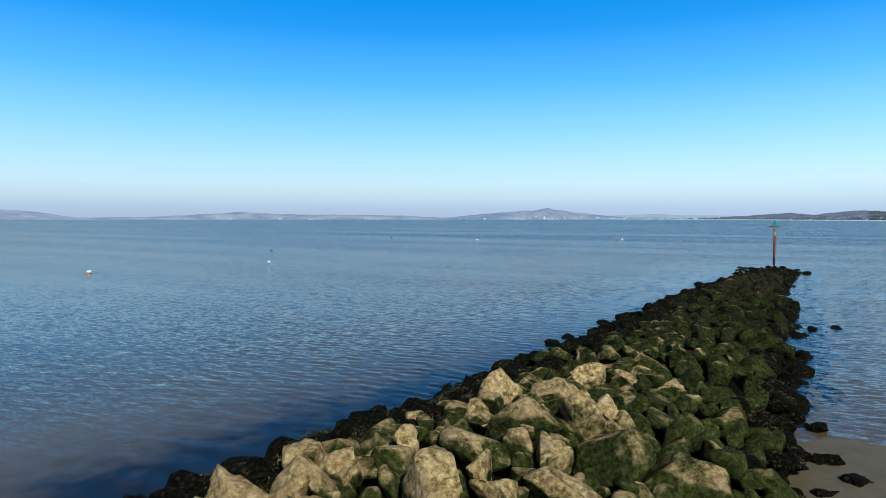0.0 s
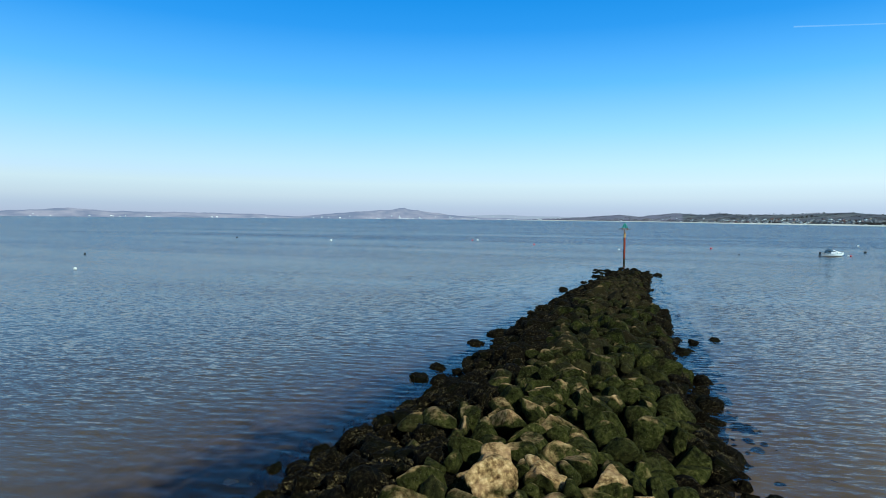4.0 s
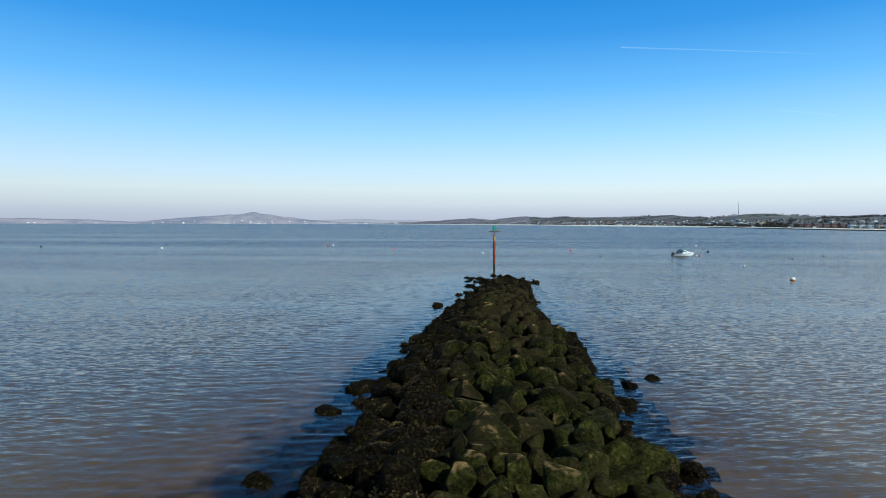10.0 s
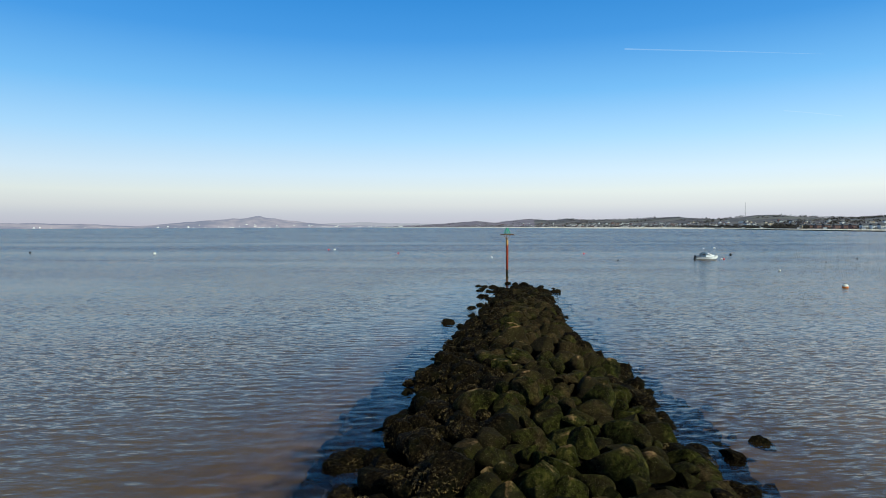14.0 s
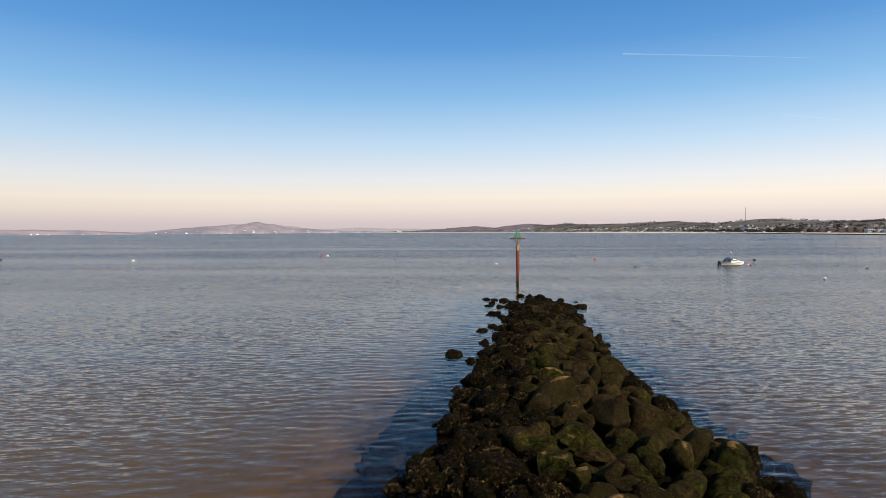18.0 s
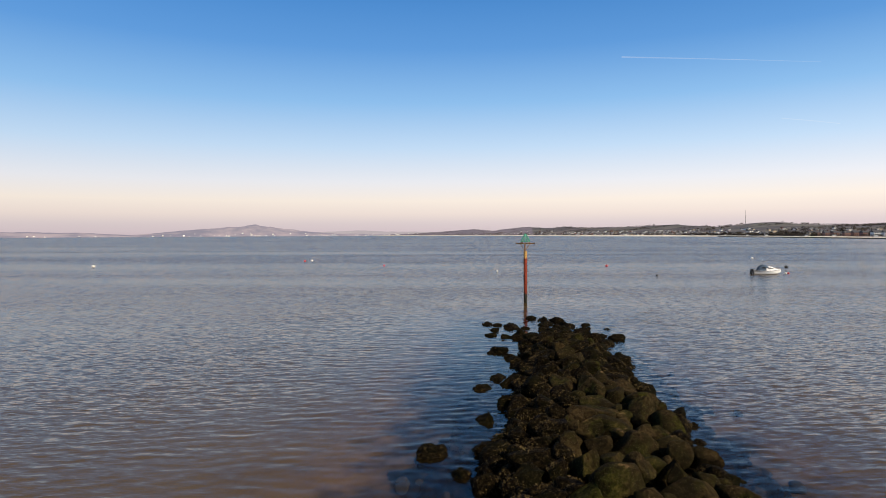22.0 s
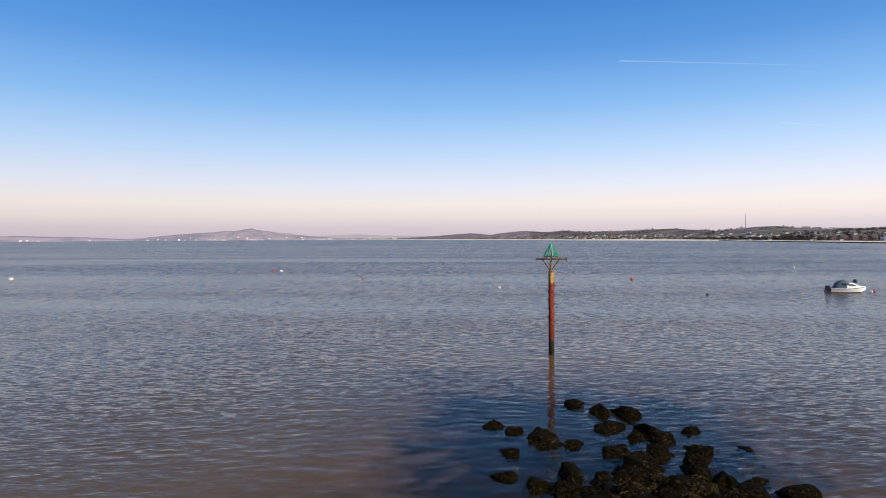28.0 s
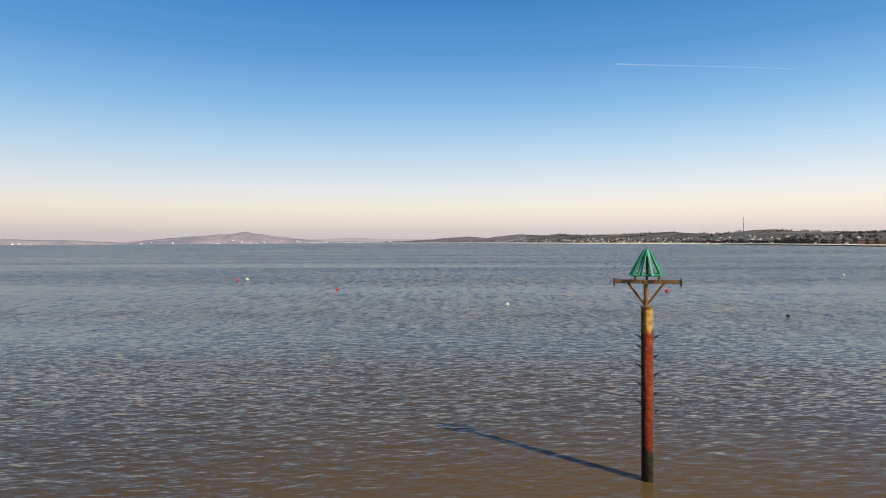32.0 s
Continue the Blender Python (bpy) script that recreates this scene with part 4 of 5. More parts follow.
for k in range(9):
    a = k * math.pi / 4.5 + 0.13
    c, s_ = math.cos(a), math.sin(a)
    r0 = 0.44 if k % 3 == 1 else 0.40
    lo, hi = Vector((r0 * c, r0 * s_, 5.36)), Vector((0.055 * c, 0.055 * s_, 6.02))
    mid = (lo + hi) / 2
    bm = bmesh.new()
    mat4 = Matrix.Translation(mid) @ (hi - lo).to_track_quat("Z", "Y").to_matrix().to_4x4()
    bmesh.ops.create_cube(bm, size=1, matrix=mat4 @ pose(0, 0, 0, 0, 0, math.degrees(a)) @ Matrix.Diagonal((0.022, 0.075, (hi - lo).length, 1)))
    part("slat", bm, GREEN_PAINT, topmark)
part("tip_cap", rod(bmesh.new(), (0, 0, 5.97), (0, 0, 6.06), 0.075, 0.03), GREEN_PAINT, topmark)
for sx, zs in ((-1, (3.78, 3.52, 3.02, 2.54, 2.06)), (1, (3.78, 3.28, 2.8, 2.3, 1.84))):
    for z in zs:
        bm = rod(bmesh.new(), (sx * 0.15, 0, z - 0.03), (sx * 0.30, -0.02, z + 0.04), 0.014, sides=8)
        rod(bm, (sx * 0.15, 0, z - 0.09), (sx * 0.24, -0.02, z), 0.011, sides=8)
        part("rung", bm, DARK_STEEL, beacon)


# ---- the boat ----
def loft(sections):
    """A closed skin through rings of points."""
    bm = bmesh.new()
    rings = [[bm.verts.new(c) for c in ring] for ring in sections]
    n = len(rings[0])
    for a, b in zip(rings, rings[1:]):
        for i in range(n):
            bm.faces.new((a[i], b[i], b[(i + 1) % n], a[(i + 1) % n]))
    bm.faces.new(rings[0][::-1])
    bm.faces.new(rings[-1])
    bmesh.ops.recalc_face_normals(bm, faces=bm.faces)
    return bm


def boat():
    b = thing("motor_boat", "white cuddy cruiser with blue-grey canopy and dark outboards, moored", "boat", at=(100.5, 98.9, 0.0), turn=-41)
    b.scale = (0.9, 0.9, 0.95)
    st = [(-2.05, 0.80, 0.50, -0.10), (-1.0, 0.87, 0.51, -0.18), (0.0, 0.87, 0.55, -0.18), (0.9, 0.72, 0.62, -0.12), (1.55, 0.42, 0.69, 0.04), (1.9, 0.18, 0.74, 0.22), (2.1, 0.02, 0.78, 0.42)]
    hull = part("hull", loft([[(x, -hw, top), (x, -hw * 0.98, top - 0.10), (x, -hw * 0.84, 0.10 + max(0, keel) * 0.7), (x, 0, keel), (x, hw * 0.84, 0.10 + max(0, keel) * 0.7),
                                (x, hw * 0.98, top - 0.10), (x, hw, top), (x, 0, top + 0.03)] for x, hw, top, keel in st]), WHITE_GEL, b)
    for sy in (-1, 1):
        bm = bmesh.new()
        for (x0, h0, t0, _), (x1, h1, t1, _) in zip(st, st[1:]):
            rod(bm, (x0, sy * h0, t0 - 0.07), (x1, sy * h1, t1 - 0.07), 0.022, sides=6)
        part("rub_rail", bm, BLACK, hull)
    part("transom", box(bmesh.new(), (0.05, 1.5, 0.46), (-2.07, 0, 0.27), bevel=0.01), BLACK, b, "dark transom at the stern")
    part("cockpit_well", box(bmesh.new(), (0.75, 1.3, 0.06), (-1.68, 0, 0.535), bevel=0.01), BLACK, b)
    cabin = part("cabin", loft([[(x, -w, 0.5), (x, -w * 0.97, 0.5 + (z - 0.5) * 0.55), (x, -w * 0.72, z - 0.03), (x, 0, z), (x, w * 0.72, z - 0.03), (x, w * 0.97, 0.5 + (z - 0.5) * 0.55), (x, w, 0.5)]
                                for x, w, z in ((-0.25, 0.72, 1.20), (0.25, 0.70, 1.19), (0.65, 0.62, 1.10), (1.1, 0.46, 0.93), (1.5, 0.30, 0.80), (1.85, 0.12, 0.75))]), WHITE_GEL, b)
    for sy in (-1, 1):
        bm = bmesh.new()
        a = [(-0.05, 0.86), (0.05, 1.03), (0.40, 1.03), (0.72, 0.93), (0.86, 0.84)]
        inner = [bm.verts.new((x, sy * (0.715 - 0.13 * max(0, x) - 0.10 * (z - 0.84)), z)) for x, z in a]
        outer = [bm.verts.new((x, sy * (0.745 - 0.13 * max(0, x) - 0.10 * (z - 0.84)), z)) for x, z in a]
        bm.faces.new(outer)
        bm.faces.new(inner[::-1])
        for i in range(5):
            bm.faces.new((inner[i], inner[(i + 1) % 5], outer[(i + 1) % 5], outer[i]))
        bmesh.ops.recalc_face_normals(bm, faces=bm.faces)
        part("window", bm, GLASS, cabin)
    canopy = part("canopy", loft([[(x, -w, 0.53), (x, -w * 0.97, z * 0.8), (x, -w * 0.7, z * 0.96), (x, 0, z), (x, w * 0.7, z * 0.96), (x, w * 0.97, z * 0.8), (x, w, 0.53)]
                                  for x, w, z in ((-1.42, 0.66, 0.80), (-1.22, 0.72, 1.16), (-0.85, 0.74, 1.42), (-0.45, 0.73, 1.50), (-0.12, 0.70, 1.40), (0.16, 0.62, 1.21))]), CANVAS, b, "blue-grey canvas canopy")
    for sy in (-1, 1):
        part("canopy_window", box(bmesh.new(), (0.5, 0.02, 0.26), (-0.62, sy * 0.735, 1.0), (sy * 4, 0, 0), 0.006), GLASS, canopy)
    for sy in (-0.33, 0.36):
        engine = part("outboard", box(bmesh.new(), (0.28, 0.20, 0.34), (-2.22, sy, 0.62), (0, 24, 0), 0.05), BLACK, b)
        part("outboard_leg", box(bmesh.new(), (0.15, 0.10, 0.6), (-2.32, sy, 0.24), (0, 14, 0), 0.02), BLACK, engine)
    bm = bmesh.new()
    rod(bm, (-0.55, 0, 1.45), (-0.62, 0, 2.12), 0.02, sides=8)
    rod(bm, (-0.6, -0.22, 1.86), (-0.6, 0.22, 1.86), 0.014, sides=6)
    mast_ = part("mast", bm, CHROME, b)
    part("mast_light", ball(bmesh.new(), 0.06, (-0.62, 0, 2.14), sub=2), WHITE_GEL, mast_)
    bm = bmesh.new()
    pts = [(0.9, -0.66, 0.98), (1.5, -0.40, 1.04), (2.0, -0.08, 1.10), (2.0, 0.08, 1.10), (1.5, 0.40, 1.04), (0.9, 0.66, 0.98)]
    for a, c in zip(pts, pts[1:]):
        rod(bm, a, c, 0.012, sides=6)
    for a in pts:
        rod(bm, a, (a[0], a[1], 0.62), 0.011, sides=6)
    part("bow_rail", bm, CHROME, b)
    bm = bmesh.new()
    pts = [(-1.4, -0.78, 0.80), (-2.0, -0.74, 0.80), (-2.0, 0.74, 0.80), (-1.4, 0.78, 0.80)]
    for a, c in zip(pts, pts[1:]):
        rod(bm, a, c, 0.014, sides=6)
    for a in pts:
        rod(bm, a, (a[0], a[1], 0.5), 0.012, sides=6)
    part("stern_rail", bm, CHROME, b)


boat()


# ---- mooring buoys ----
def buoy(x, y, r, low, high=None, label="", squash=0.95, up=0.35):
    r *= 0.68
    b = thing("mooring_buoy", label, "buoy", "mooring buoys in the bay", at=(x, y, r * up))
    if high is None:
        part("float", ball(bmesh.new(), r, squash=squash), low, b, smooth=True)
    else:
        bm = ball(bmesh.new(), r, squash=squash)
        bmesh.ops.bisect_plane(bm, geom=bm.verts[:] + bm.edges[:] + bm.faces[:], plane_co=(0, 0, r * 0.1), plane_no=(0, 0, 1), clear_outer=True)
        part("lower_float", bm, low, b, smooth=True)
        bm = ball(bmesh.new(), r, squash=squash)
        bmesh.ops.bisect_plane(bm, geom=bm.verts[:] + bm.edges[:] + bm.faces[:], plane_co=(0, 0, r * 0.1), plane_no=(0, 0, 1), clear_inner=True)
        part("upper_float", bm, high, b, smooth=True)
    bm = bmesh.new()
    bmesh.ops.create_cone(bm, cap_ends=True, segments=12, radius1=r * 0.22, radius2=r * 0.16, depth=r * 0.3, matrix=Matrix.Translation((0, 0, r * squash)))
    part("eye", bm, DARK_STEEL, b)


two = "white and orange round mooring buoy floating"
for x, y, r in ((69.8, 57.8, 0.42), (-41.1, 70.8, 0.42)):
    buoy(x, y, r, ORANGE, WHITE_BUOY, two)
buoy(54.2, 39.8, 0.40, WHITE_BUOY, RED_BUOY, "red and white round mooring buoy floating")
for x, y, r in ((54.3, 180.2, 0.36), (96.0, 127.2, 0.35), (103.4, 97.5, 0.25), (62.1, 151.7, 0.3)):
    buoy(x, y, r, RED_BUOY, label="small red mooring buoy floating")
for x, y, r in ((55.9, 180.0, 0.45), (70.4, 124.5, 0.28), (12.4, 179.0, 0.5), (-24.8, 88.1, 0.3), (147.0, 134.0, 0.4), (85.0, 74.7, 0.28), (102.9, 97.6, 0.26)):
    buoy(x, y, r, WHITE_BUOY, label="small white mooring buoy floating")
for x, y, r in ((84.8, 105.0, 0.22), (-14.5, 203.0, 0.4), (-32.8, 119.9, 0.28), (118.5, 107.5, 0.42), (109.3, 82.6, 0.17), (124.7, 86.0, 0.19)):
    buoy(x, y, r, BLACK, label="small black mooring buoy floating")


# ---- the town on the far shore ----
BRICK_RED = plain("red_brick_front", (0.27, 0.15, 0.12), 0.9, scale=0.5, relief=0)
RENDER_WHITE = plain("white_render", (0.82, 0.80, 0.77), 0.9, vary=0.12, scale=0.4, relief=0)
RENDER_CREAM = plain("cream_render", (0.62, 0.50, 0.36), 0.9, vary=0.15, scale=0.4, relief=0)
STONE_GREY = plain("grey_stone_front", (0.30, 0.28, 0.26), 0.9, scale=0.4, relief=0)
DARK_ROCK = plain("dark_sea_wall", (0.06, 0.052, 0.045), 0.9, vary=0.4, scale=0.2, relief=0)
SLATE = plain("slate_roof", (0.08, 0.08, 0.09), 0.8, scale=0.4, relief=0)
TILE_RED = plain("red_tile_roof", (0.13, 0.07, 0.055), 0.85, scale=0.4, relief=0)
PANE = plain("dark_window_glass", (0.03, 0.035, 0.045), 0.1, vary=0.1, relief=0)
BARK = plain("tree_bark", (0.07, 0.055, 0.04), 0.95, relief=0)
leaf = Mat("winter_crown", 0.9)
leaf.colour(leaf.ramp(leaf.noise(0.15, 4, 0.7, leaf.coords()), (0.35, (0.022, 0.019, 0.014)), (0.65, (0.085, 0.066, 0.050))))
CROWN = leaf.m


def on_land(b, q):
    """A place q metres inland on the bearing b."""
    r = shore(b) + q
    x, y = r * math.sin(radians(b)), r * math.cos(radians(b))
    return x, y, land_z(x, y)


def house(walls, roofing, w, d, h, rise, label, group, storeys=2, bays=3):
    """A gabled house whose front looks along -y."""
    ob = thing("house", label, "house", group)
    part("wall", box(bmesh.new(), (w, d, h + 2), (0, 0, h / 2 - 1)), walls, ob)
    bm = bmesh.new()
    e = 0.4
    p = [bm.verts.new(c) for c in ((-w / 2 - e, -d / 2 - e, h - 0.15), (w / 2 + e, -d / 2 - e, h - 0.15), (w / 2 + e, d / 2 + e, h - 0.15), (-w / 2 - e, d / 2 + e, h - 0.15), (-w / 2 - e, 0, h + rise), (w / 2 + e, 0, h + rise))]
    for f in ((0, 1, 5, 4), (2, 3, 4, 5), (1, 2, 5), (3, 0, 4), (3, 2, 1, 0)):
        bm.faces.new([p[i] for i in f])
    roof = part("roof", bm, roofing, ob)
    part("chimney", box(bmesh.new(), (0.9, 0.9, 2.2), (w * 0.3, 0.3, h + rise * 0.9)), walls, roof)
    for s in range(storeys):
        for k in range(bays):
            x, z = (k + 0.5) / bays * w - w / 2, (s + 0.55) * h / storeys
            if s == 0 and k == bays // 2:
                part("door", box(bmesh.new(), (1.1, 0.12, 2.1), (x, -d / 2 - 0.02, 1.05)), SLATE, ob)
            else:
                part("window", box(bmesh.new(), (w / bays * 0.4, 0.12, h / storeys * 0.42), (x, -d / 2 - 0.02, z)), PANE, ob)
    return ob


rnd = random.Random(21)
villas = "houses on the hillside"
front = "houses along the seafront"
kinds = [house(RENDER_WHITE, SLATE, 8, 7, 5.0, 2.4, "white rendered house with slate roof on the hillside", villas),
         house(RENDER_CREAM, SLATE, 9, 7, 5.0, 2.4, "cream house with slate roof on the hillside", villas),
         house(STONE_GREY, SLATE, 8, 7, 5.2, 2.4, "grey stone house with slate roof on the hillside", villas),
         house(BRICK_RED, TILE_RED, 8, 7, 5.2, 2.6, "red brick house with tiled roof on the hillside", villas),
         house(BRICK_RED, SLATE, 6.2, 8, 4.4, 1.9, "tall red brick seafront house", front, 3, 3),
         house(RENDER_WHITE, SLATE, 6.5, 8, 4.4, 2.3, "white gabled seafront house", front, 3, 3),
         house(RENDER_CREAM, SLATE, 6.5, 8, 4.6, 1.9, "tan seafront house with slate roof", front, 3, 2)]
spots = {}
for b in np.arange(57.6, 66, 0.57):
    k = 4 if b < 61 else (5 if b < 62.4 else rnd.choice((4, 5, 6)))
    spots.setdefault(k, []).append((b + rnd.uniform(-0.08, 0.08), rnd.uniform(42, 52)))
spots.setdefault(6, []).append((57.2, 38))
for _ in range(330):
    b = rnd.choice((rnd.uniform(40, 54), rnd.uniform(41, 50), rnd.uniform(30, 42), rnd.uniform(50, 64)))
    spots.setdefault(rnd.choice((0, 0, 0, 0, 0, 0, 0, 1, 2, 2, 3)), []).append((b, (52 + 240 * rnd.random() ** 1.2) * (1 + shore(b) / 2500)))
for k, row in spots.items():
    for i, (b, q) in enumerate(row):
        x, y, z = on_land(b, q)
        m = pose(x, y, z - 0.3, 0, 0, -b + (24 + rnd.uniform(-5, 5) if k > 3 else 42 + rnd.uniform(-20, 20))) @ Matrix.Scale(0.95 if k > 3 else 0.78, 4)
        if i == 0:
            kinds[k].matrix_basis = m
        else:
            copy_thing(kinds[k], m)

# a square tan block near the end of the seafront
block = thing("apartment_block", "square tan rendered block on the seafront", "building", at=(0, 0, 0))
part("wall", box(bmesh.new(), (7, 8, 10), (0, 0, 4)), RENDER_CREAM, block)
part("parapet", box(bmesh.new(), (7.4, 8.4, 0.5), (0, 0, 9.2)), RENDER_CREAM, block)
for s_ in range(4):
    for k in range(3):
        part("window", box(bmesh.new(), (1.2, 0.12, 1.2), (k * 2.2 - 2.2, -4.02, 1.3 + s_ * 2.2)), PANE, block)
x, y, z = on_land(63.3, 60)
block.matrix_basis = pose(x, y, z, 0, 0, -63)

# low sea wall below the promenade
verts, faces = [], []
walls_b = np.arange(51, 80, 0.2)
for b in walls_b:
    for q, z in ((-1.5, -0.3), (-0.6, 0.85), (0.6, 1.0), (1.6, -0.2)):
        r = shore(b) + q
        verts.append((r * math.sin(radians(b)), r * math.cos(radians(b)), z))
for i in range(len(walls_b) - 1):
    for j in range(3):
        a = i * 4 + j
        faces.append((a, a + 1, a + 5, a + 4))
tagged(new("wall_seafront", mesh_of("wall_seafront", verts, faces, DARK_ROCK)), "dark stone sea wall along the beach", "wall", kind="structure")


# ---- trees ----
def crown_faces(r, out_v, out_f, cx, cy, cz, rnd_, count=70):
    for _ in range(count):
        a, u, k = rnd_.uniform(0, 6.283), rnd_.uniform(-0.75, 1), rnd_.uniform(0.45, 1.05)
        c = math.sqrt(max(0, 1 - u * u))
        x, y, z = cx + r * k * c * math.cos(a), cy + r * k * c * math.sin(a), cz + r * k * u * 0.85
        s = r * rnd_.uniform(0.16, 0.32)
        i = len(out_v)
        d1 = Vector((rnd_.gauss(0, 1), rnd_.gauss(0, 1), rnd_.gauss(0, 1))).normalized() * s
        d2 = d1.cross(Vector((rnd_.gauss(0, 1), rnd_.gauss(0, 1), rnd_.gauss(0, 1)))).normalized() * s
        out_v += [(x - d1.x, y - d1.y, z - d1.z), (x + d2.x, y + d2.y, z + d2.z), (x + d1.x, y + d1.y, z + d1.z), (x - d2.x, y - d2.y, z - d2.z)]
        out_f.append((i, i + 1, i + 2, i + 3))


def tree(h, seed):
    r = random.Random(seed)
    ob = thing("tree", "dark leafless tree near the seafront houses", "tree", "trees behind the seafront")
    bm = rod(bmesh.new(), (0, 0, -0.5), (0, 0, h * 0.55), h * 0.03, h * 0.015, 8)
    for k in range(6):
        a = k * 1.05 + r.uniform(-0.3, 0.3)
        rod(bm, (0, 0, h * r.uniform(0.25, 0.5)), (math.cos(a) * h * 0.25, math.sin(a) * h * 0.25, h * r.uniform(0.6, 0.85)), h * 0.012, h * 0.005, 6)
    part("trunk", bm, BARK, ob)
    v, f = [], []
    for k in range(5):
        crown_faces(h * r.uniform(0.25, 0.36), v, f, r.uniform(-0.2, 0.2) * h, r.uniform(-0.2, 0.2) * h, h * r.uniform(0.35, 0.62), r, 70)
    part("crown", mesh_of("crown", v, f, CROWN), CROWN, ob)
    return ob


rnd = random.Random(5)
protos = [tree(6.5, 1), tree(5, 2), tree(7.5, 3)]
used = set()
for n_ in range(36):
    b = rnd.choice((rnd.uniform(50, 58), rnd.uniform(55, 66), rnd.uniform(58, 66)))
    x, y, z = on_land(b, rnd.uniform(30, 46) if b < 57 and rnd.random() < 0.4 else rnd.uniform(60, 150))
    k = n_ % 3
    m = pose(x, y, z, 0, 0, rnd.uniform(0, 360))
    if k not in used:
        protos[k].matrix_basis = m
        used.add(k)
    else:
        copy_thing(protos[k], m)
verts, faces = [], []
for _ in range(5200):      # woods in clumps, and trees among the houses
    b = rnd.uniform(25, 68)
    q = 26 + 900 * rnd.random() ** 1.6
    x, y, z = on_land(b, q * (1 + shore(b) / 2500))
    if q > 90 and noise.noise((x * 0.006, y * 0.006, 2)) < 0.02:
        continue
    h = rnd.uniform(2.0, 4.2) if q > 60 else rnd.uniform(1.2, 2.8)
    crown_faces(h * rnd.uniform(0.7, 1.1), verts, faces, x, y, z + h * 0.35, rnd, 16)
for _ in range(260):      # dark scrub and trees right behind the beach
    b = rnd.uniform(49, 66)
    x, y, z = on_land(b, rnd.uniform(28, 40) if b < 57.5 else rnd.uniform(60, 110))
    h = rnd.uniform(2.2, 4.2)
    crown_faces(h * rnd.uniform(0.6, 0.9), verts, faces, x, y, z + h * 0.4, rnd, 30)
tagged(new("woodland", mesh_of("woodland", verts, faces, CROWN)), "dark bare woods and hedges on the hills", "trees", kind="stuff")

# villages along the far shore, too far off to tell their houses apart
bm = bmesh.new()
for _ in range(80):
    b = rnd.choice((rnd.uniform(-20, 20), rnd.uniform(3, 16), rnd.uniform(14, 26)))
    r = 4010 + rnd.uniform(-6, 30)
    box(bm, (rnd.uniform(4, 11), 6, rnd.uniform(3, 6)), (r * math.sin(radians(b)), r * math.cos(radians(b)), rnd.uniform(2, 7) + (rnd.uniform(4, 14) if rnd.random() < 0.25 else 0)), (0, 0, -b))
me = bpy.data.meshes.new("far_village")
bm.to_mesh(me)
bm.free()
me.materials.append(RENDER_WHITE)
tagged(new("far_village", me), "tiny pale houses strung along the far shore", "houses", kind="stuff")

# lamp posts and small shelters along the promenade
rnd = random.Random(31)
post = thing("street_lamp", "slim grey promenade lamp post", "street lamp", "lamps along the promenade")
part("column", rod(bmesh.new(), (0, 0, -0.5), (0, 0, 8.0), 0.14, 0.09, 8), STONE_GREY, post)
part("lantern", box(bmesh.new(), (0.9, 0.35, 0.22), (0.3, 0, 8.0), bevel=0.04), WHITE_GEL, post)
shelter = thing("beach_shelter", "small white promenade shelter with flat roof", "shelter", "shelters along the promenade")
part("wall", box(bmesh.new(), (5.0, 2.6, 2.6), (0, 0, 1.1)), RENDER_WHITE, shelter)
part("roof", box(bmesh.new(), (5.6, 3.2, 0.25), (0, 0, 2.52)), STONE_GREY, shelter)
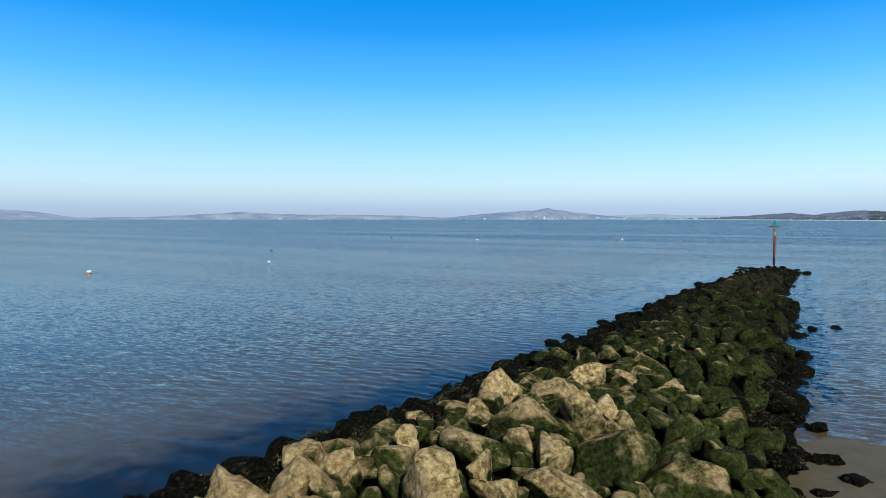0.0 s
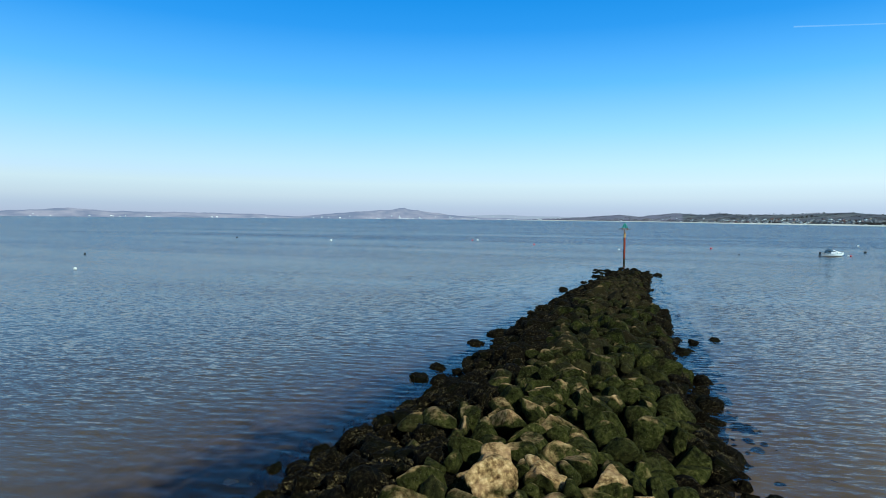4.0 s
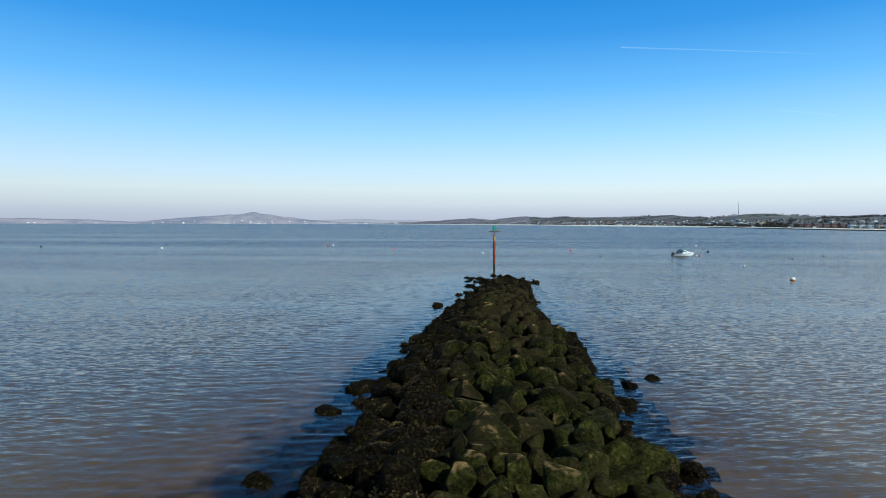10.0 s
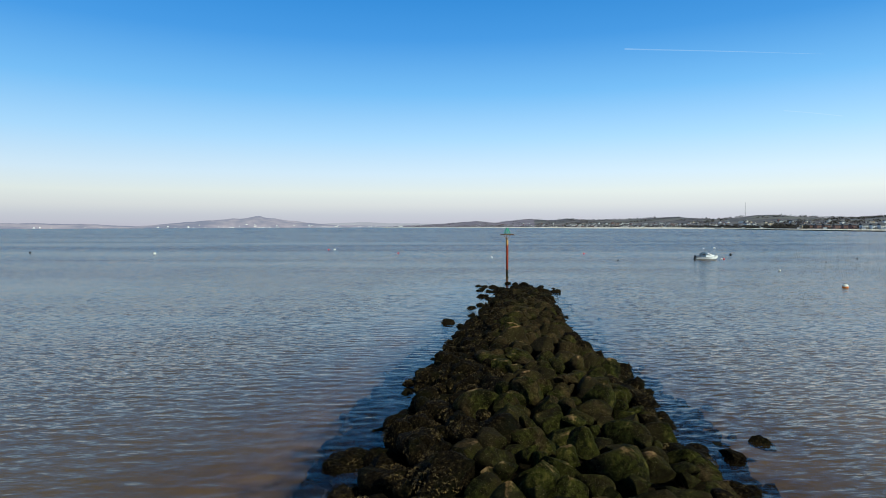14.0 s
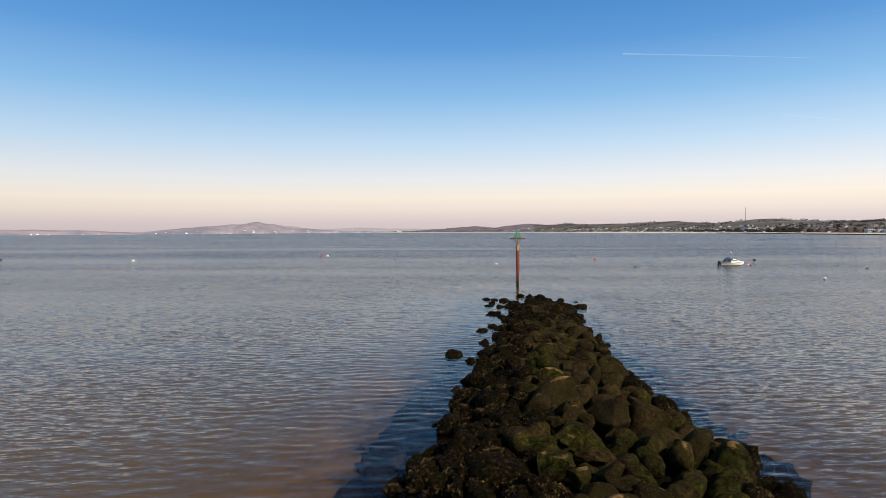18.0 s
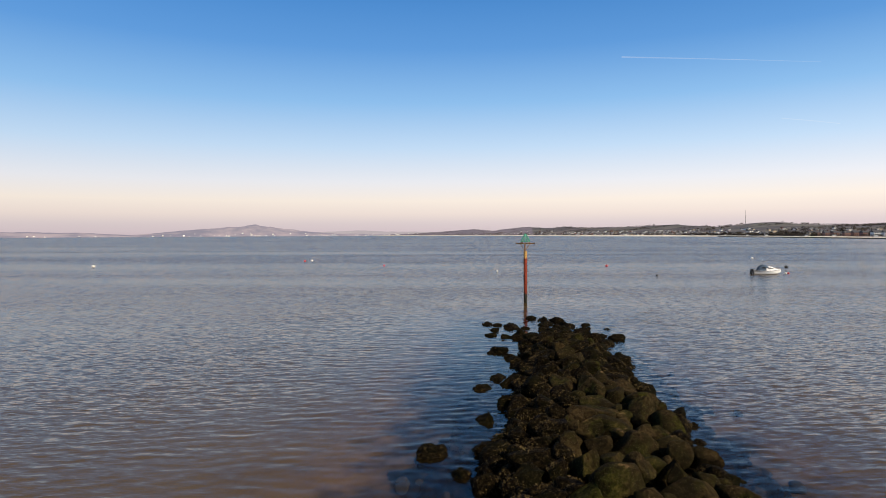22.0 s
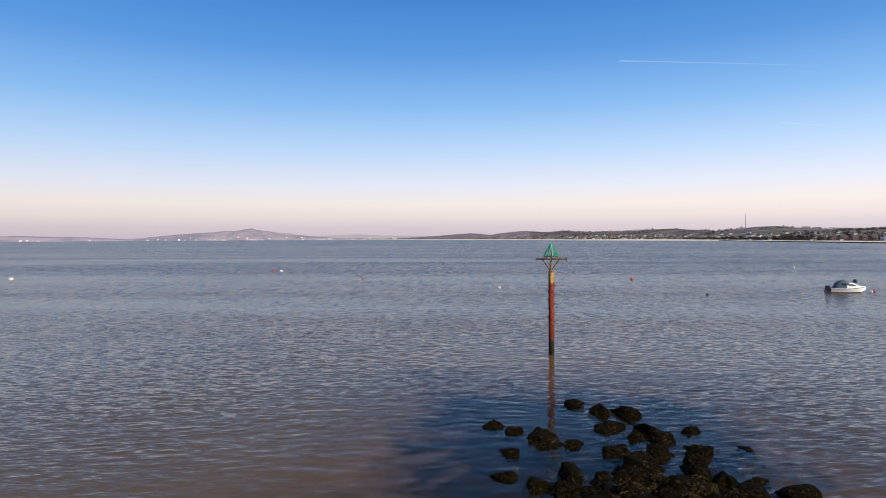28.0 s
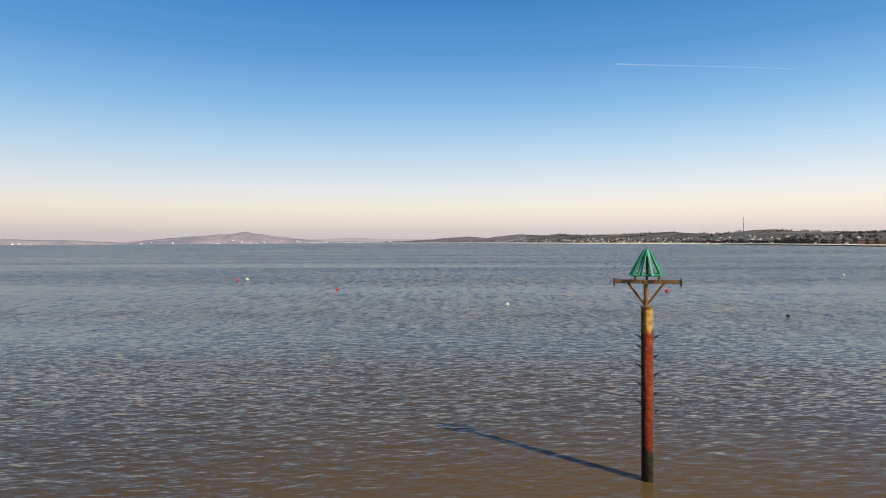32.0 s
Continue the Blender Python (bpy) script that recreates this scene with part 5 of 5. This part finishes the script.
for proto, spots_, inland, size in ((post, np.arange(50.5, 66, 1.25), 20, 0.9), (shelter, (42.5, 44.1, 45.2, 47.0, 49.2, 50.3, 51.6, 53.1, 54.4, 56.9, 58.6, 61.0, 62.2), 24, 0.8)):
    for i, b in enumerate(spots_):
        x, y, z = on_land(b, inland)
        m = pose(x, y, z, 0, 0, -b + rnd.uniform(-6, 6)) @ Matrix.Scale(size, 4)
        if i == 0:
            proto.matrix_basis = m
        else:
            copy_thing(proto, m)

# slim mast on the skyline
x, y, z = on_land(53.6, 900)
mast = thing("radio_mast", "slim grey lattice mast on the hill skyline", "mast", at=(x, y, z))
part("shaft", rod(bmesh.new(), (0, 0, -3), (0, 0, 44), 0.9, 0.3, 8), STONE_GREY, mast)
for k in range(3):
    part("aerial", rod(bmesh.new(), (-1.5, 0, 30 + k * 5), (1.5, 0, 30 + k * 5), 0.25), STONE_GREY, mast)

# the trail of an aircraft high over the bay
trail = Mat("ice_trail", 1.0)
# sunlight on the ice is put in as a glow of the trail
trail_glow = trail.t.nodes.new("ShaderNodeEmission")
trail_glow.inputs["Color"].default_value = (0.92, 0.92, 0.95, 1)
tr = trail.t.nodes.new("ShaderNodeBsdfTransparent")
mx = trail.t.nodes.new("ShaderNodeMixShader")
trail.link(trail.ramp(trail.noise(0.004, 3, 0.6, trail.coords()), (0.3, 0.05), (0.7, 0.13)), mx.inputs[0])
trail.link(tr.outputs[0], mx.inputs[1])
trail.link(trail_glow.outputs[0], mx.inputs[2])
trail.link(mx.outputs[0], trail.t.nodes["Material Output"].inputs["Surface"])


def trail_rods(bm, b0, b1, e0, e1, bow, r0, r1):
    """A thin bowed streak between two bearings and heights, in degrees."""
    def spot(q):
        b, e = radians(b0 + (b1 - b0) * q), radians(e0 + (e1 - e0) * q + bow * math.sin(q * 3.1))
        return Vector((4600 * math.sin(b) * math.cos(e), 4600 * math.cos(b) * math.cos(e), 4600 * math.sin(e)))
    for k in range(24):
        f, g = k / 24, (k + 1) / 24
        rod(bm, spot(f), spot(g), r0 + (r1 - r0) * f, r0 + (r1 - r0) * g, 6)


bm = bmesh.new()
trail_rods(bm, 44.0, 59.3, 15.4, 13.3, 0.15, 4.8, 1.0)
trail_rods(bm, 56.6, 60.6, 9.3, 8.5, 0.03, 2.6, 2.2)
me = bpy.data.meshes.new("backdrop_contrail")
bm.to_mesh(me)
bm.free()
me.materials.append(trail.m)
tagged(new("backdrop_contrail", me), "thin white aircraft trail in the blue sky", "contrail", kind="structure")
